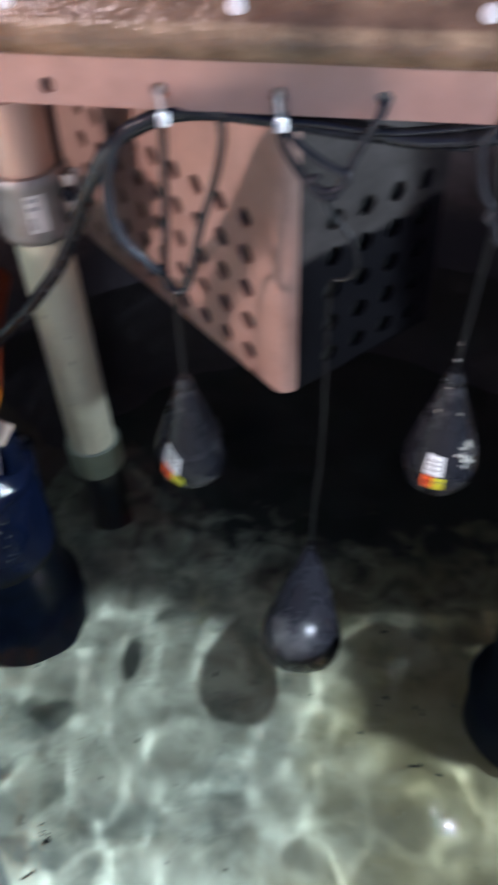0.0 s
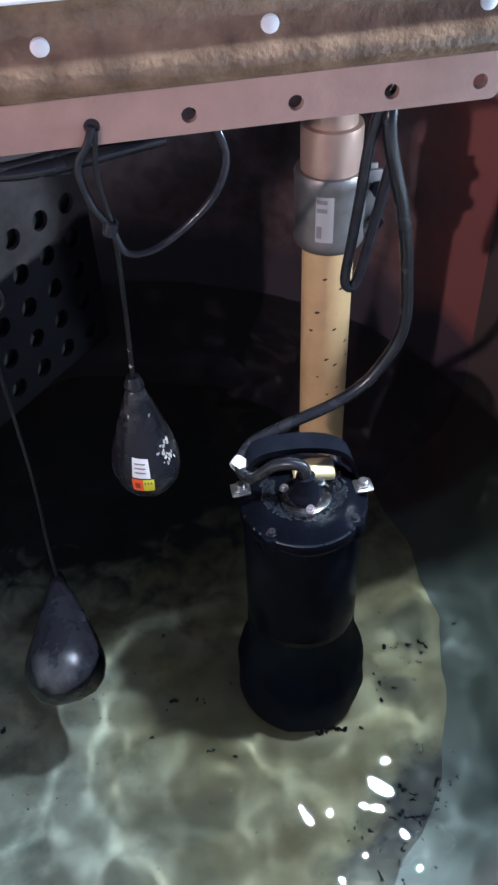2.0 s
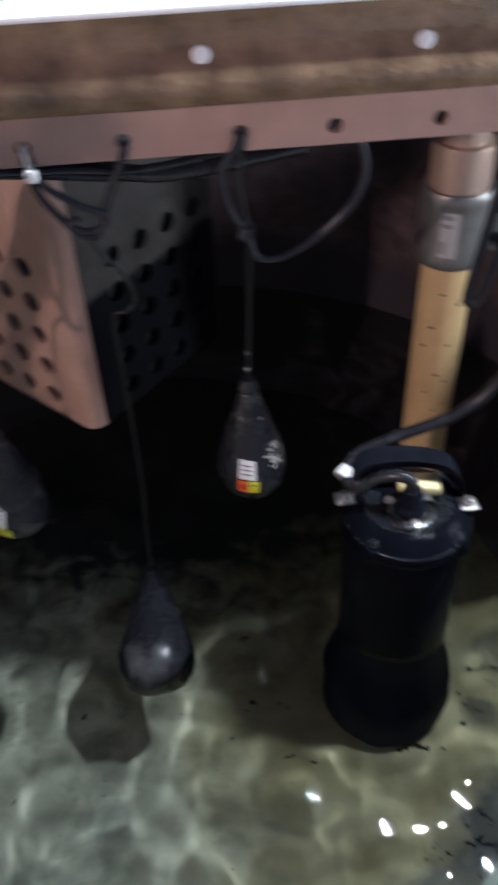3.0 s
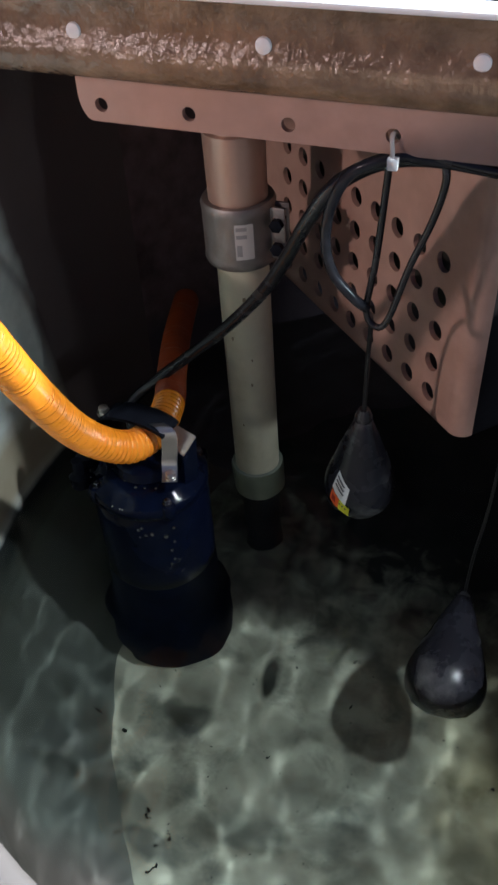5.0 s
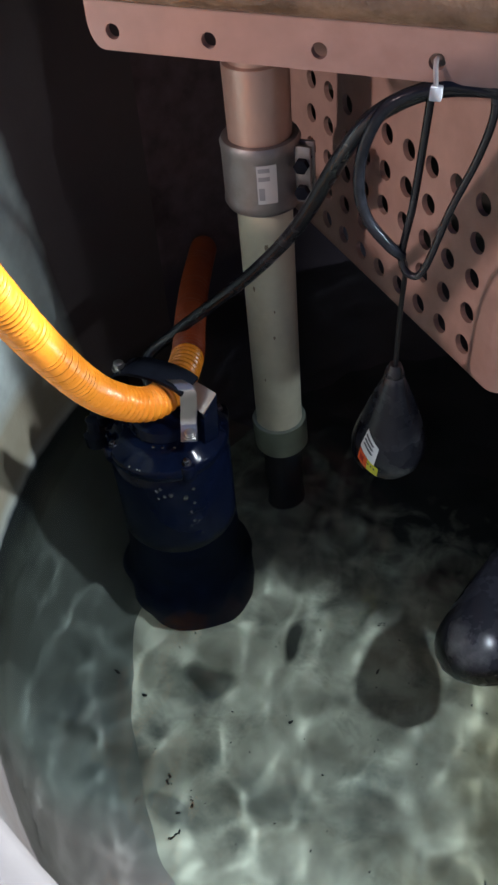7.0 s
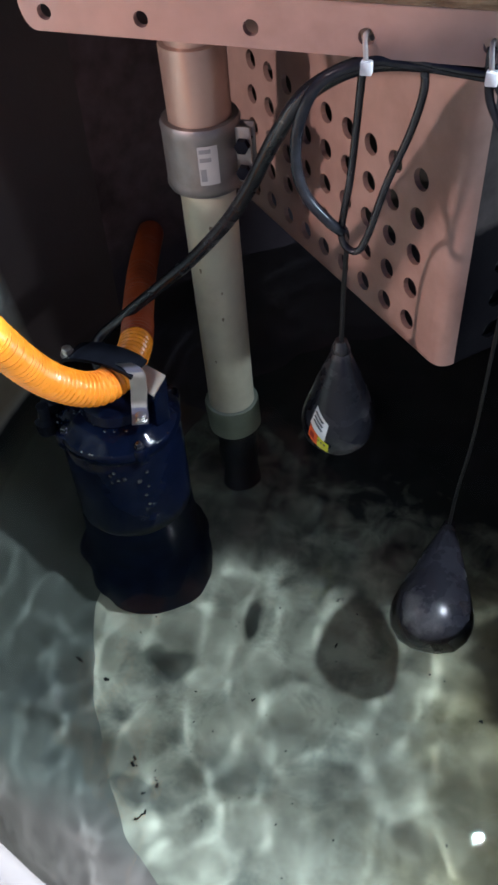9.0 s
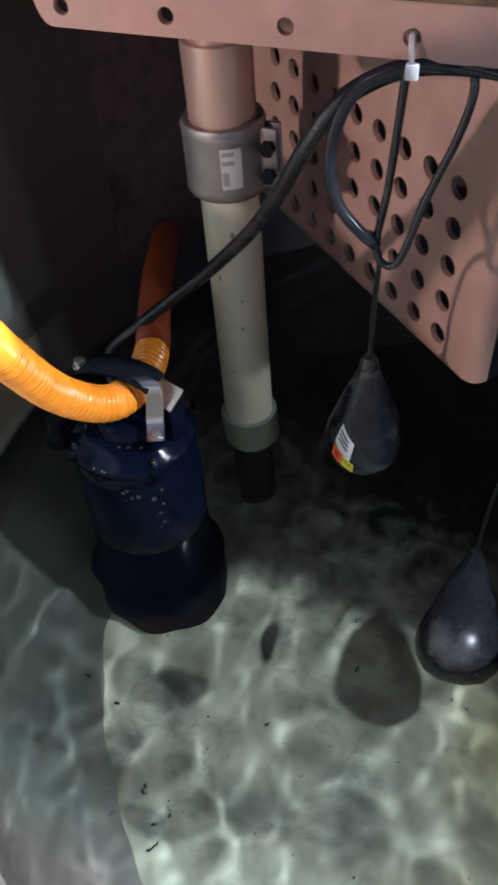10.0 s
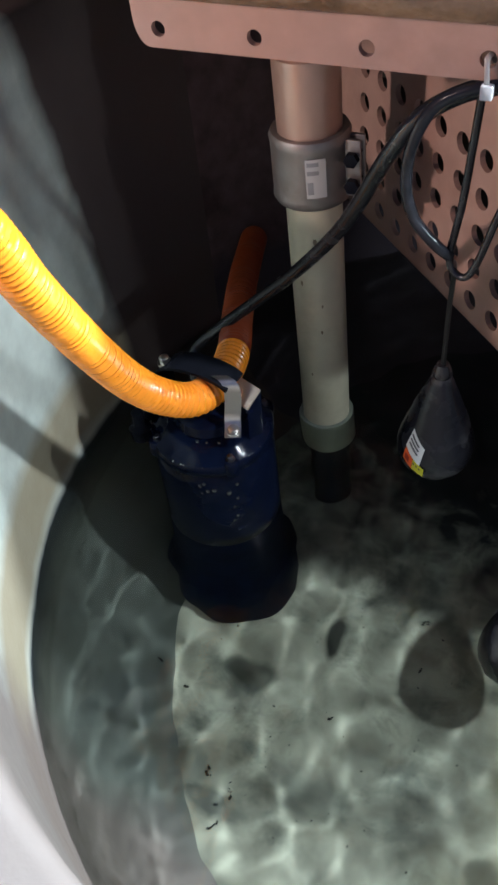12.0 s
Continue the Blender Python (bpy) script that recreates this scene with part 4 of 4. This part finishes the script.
cable("float_cable", [(0.231, 0.739, 0.748), (0.226, 0.745, 0.70), (0.230, 0.75, 0.66), (0.234, 0.755, 0.63), (0.234, 0.775, 0.56), (0.232, 0.795, 0.47), (0.229, 0.80, 0.395)], 0.0029, CABLE_BLACK, "grey float cable running down to the middle float")
cable("pump_cable", [(0.56, 0.80, 0.74), (0.536, 0.772, 0.722), (0.535, 0.765, 0.69), (0.545, 0.765, 0.65), (0.560, 0.768, 0.596), (0.573, 0.772, 0.519), (0.577, 0.772, 0.43), (0.545, 0.77, 0.366), (0.498, 0.768, 0.328), (0.425, 0.765, 0.302), (0.372, 0.758, 0.284), (0.352, 0.735, 0.266), (0.362, 0.705, 0.272), (0.388, 0.692, 0.302), (0.410, 0.682, 0.312), (0.424, 0.677, 0.306), (0.427, 0.676, 0.288)], 0.0082, RUBBER, "thick pump cable hanging down to the black pump")
cable("pump_cable", [(0.530, 0.775, 0.735), (0.518, 0.78, 0.68), (0.512, 0.785, 0.61), (0.508, 0.79, 0.56), (0.505, 0.80, 0.50), (0.512, 0.80, 0.485), (0.522, 0.80, 0.50), (0.534, 0.79, 0.58), (0.545, 0.78, 0.66)], 0.0065, CABLE_GREY, "grey cable hanging in a narrow loop")
for c, r, lab in (((0.231, 0.751, 0.638), 0.0075, "grey cable tie"), ((0.352, 0.738, 0.267), 0.0125, "white tape band")):
    bm = bmesh.new()
    lathe(bm, [(r - 0.003, -0.008), (r, -0.008), (r + 0.0006, -0.004), (r + 0.0006, 0.004), (r, 0.008), (r - 0.003, 0.008)], 16)
    ob = finish("cable_band", bm, WHITE if r > 0.01 else CABLE_GREY)
    ob.matrix_world = pose(*c, 20, 70 if r > 0.01 else 0, 60)
    tagged(ob, lab + " round a cable", "cable band")

cable("float_cable", [(0.25, 0.79, 0.715), (0.13, 0.760, 0.712), (0.06, 0.748, 0.722), (0.0, 0.745, 0.726), (-0.06, 0.747, 0.733)], 0.0045, RUBBER, "thin black cable bundled along the flange")
cable("float_cable", [(0.024, 0.740, 0.735), (0.034, 0.738, 0.712), (0.062, 0.738, 0.690), (0.085, 0.742, 0.676), (0.083, 0.745, 0.662), (0.066, 0.746, 0.655), (0.050, 0.745, 0.664), (0.058, 0.744, 0.672)], 0.0040, CABLE_GREY, "grey float cable wound round a knot")

# zip ties through the flange holes
tie = None
for x, lean in ((-0.091, 6), (0.02, 0)):
    if tie is None:
        tie = thing("zip_tie", (x, 0.742, 0.75), "white plastic zip tie through a flange hole", "zip tie", "zip ties")
        bm = bmesh.new()
        sweep(bm, spline([(0, 0.012, 0.0), (0, -0.004, 0.002), (0.002, -0.010, -0.008), (0.004, -0.012, -0.018), (0.005, 0.006, -0.027), (0.004, 0.024, -0.018), (0, 0.018, -0.004)], 6), 0.0024, 8)
        part("strap", bm, WHITE_CLEAR, tie)
        bm = bmesh.new()
        block(bm, (-0.001, -0.018, -0.028), (0.010, -0.010, -0.015), bevel=0.0015)
        part("head", bm, WHITE, tie)
    else:
        copy_thing(tie, pose(x, 0.742, 0.75, 0, 0, lean))

# ---- outside, beyond the collar ----
bm = bmesh.new()
block(bm, (-0.315, 0.80, 0.867), (-0.225, 0.86, 0.905), pose(0, 0, 0), bevel=0.004)
block(bm, (-0.300, 0.775, 0.867), (-0.245, 0.80, 0.878), bevel=0.003)
tagged(finish("bracket", bm, PAPER), "pale metal bracket lying on the floor behind the collar", "bracket")

bm = bmesh.new()
block(bm, (-0.95, 0.765, 0.867), (-0.335, 1.5, 0.879), bevel=0.002)
tagged(finish("board", bm, BOARD), "brown board lying on the floor behind the collar", "board")
bm = bmesh.new()
sheet = [(-0.20, 0.80), (-0.10, 0.79), (-0.02, 0.775), (0.03, 0.80), (0.06, 0.9), (0.04, 1.3), (-0.3, 1.4), (-0.22, 0.9)]
lo_ = [bm.verts.new((x, y, 0.8675)) for x, y in sheet]
hi_ = [bm.verts.new((x, y, 0.8735)) for x, y in sheet]
bm.faces.new(hi_)
for k in range(len(sheet)):
    bm.faces.new((lo_[k], lo_[(k + 1) % len(sheet)], hi_[(k + 1) % len(sheet)], hi_[k]))
tagged(finish("rubber_mat", bm, MAT_DARK, smooth=False), "dark rubber mat lying on the floor behind the collar", "mat")

# ---- debris on the tank floor ----
rnd = random.Random(7)
bm = bmesh.new()


def fleck(c, s, flat=0.3):
    ang = rnd.uniform(0, 6.28)
    e = rnd.uniform(0.35, 0.9)
    top = bm.verts.new(c + Vector((0, 0, s * flat)))
    ring = []
    for k in range(6):
        w = k * 1.047
        rr = s * rnd.uniform(0.6, 1.1)
        x, y = rr * math.cos(w), rr * e * math.sin(w)
        ring.append(bm.verts.new(c + Vector((x * math.cos(ang) - y * math.sin(ang), x * math.sin(ang) + y * math.cos(ang), 0))))
    for k in range(6):
        bm.faces.new((ring[k], ring[(k + 1) % 6], top))


def clump(cx, cy, n, size, step):
    """A crooked chain of flecks."""
    x, y, w = cx, cy, rnd.uniform(0, 6.28)
    for _ in range(n):
        if ((x - CX) / RX) ** 2 + ((y - CY) / (1.14 * RY)) ** 2 < 0.66:
            fleck(Vector((x, y, FLOOR_Z + 0.003)), size * rnd.uniform(0.5, 1.2))
        w += rnd.gauss(0, 0.9)
        x, y = x + step * math.cos(w), y + step * math.sin(w)


for k in range(260):
    a, q = rnd.uniform(0, 6.283), math.sqrt(rnd.random()) * 0.72
    fleck(Vector((CX + RX * q * math.cos(a), CY + RY * q * math.sin(a), FLOOR_Z + 0.001)), rnd.uniform(0.0008, 0.0026))
for cx, cy, n, spread in ((0.56, 0.43, 30, 0.05), (0.60, 0.42, 22, 0.05), (0.568, 0.643, 11, 0.02), (0.63, 0.70, 8, 0.025), (0.65, 0.50, 10, 0.03), (0.50, 0.38, 18, 0.045), (-0.31, 0.37, 3, 0.02), (-0.40, 0.43, 2, 0.03), (-0.36, 0.40, 2, 0.03), (-0.215, 0.45, 4, 0.1), (0.1, 0.5, 8, 0.15), (0.2, 0.68, 8, 0.12)):
    for k in range(n):
        clump(cx + rnd.gauss(0, spread), cy + rnd.gauss(0, spread), rnd.choice((1, 2, 2, 3, 5)), rnd.uniform(0.0018, 0.0050), 0.0040)
for k in range(9):
    fleck(Vector((0.432 + 0.0062 * k, 0.586 + 0.006 * math.sin(0.4 * k), FLOOR_Z + 0.003)), rnd.uniform(0.004, 0.008))
for k in range(170):
    a = rnd.uniform(math.radians(170), math.radians(380))
    clump(CX + RX * 0.80 * math.cos(a) + rnd.gauss(0, 0.004), CY + RY * 0.915 * math.sin(a) + rnd.gauss(0, 0.004), 3, rnd.uniform(0.0015, 0.0045), 0.004)
tagged(finish("sludge_flecks", bm, SLUDGE, smooth=False), "black sludge flecks and clumps lying on the tank floor", "sludge", kind="stuff")
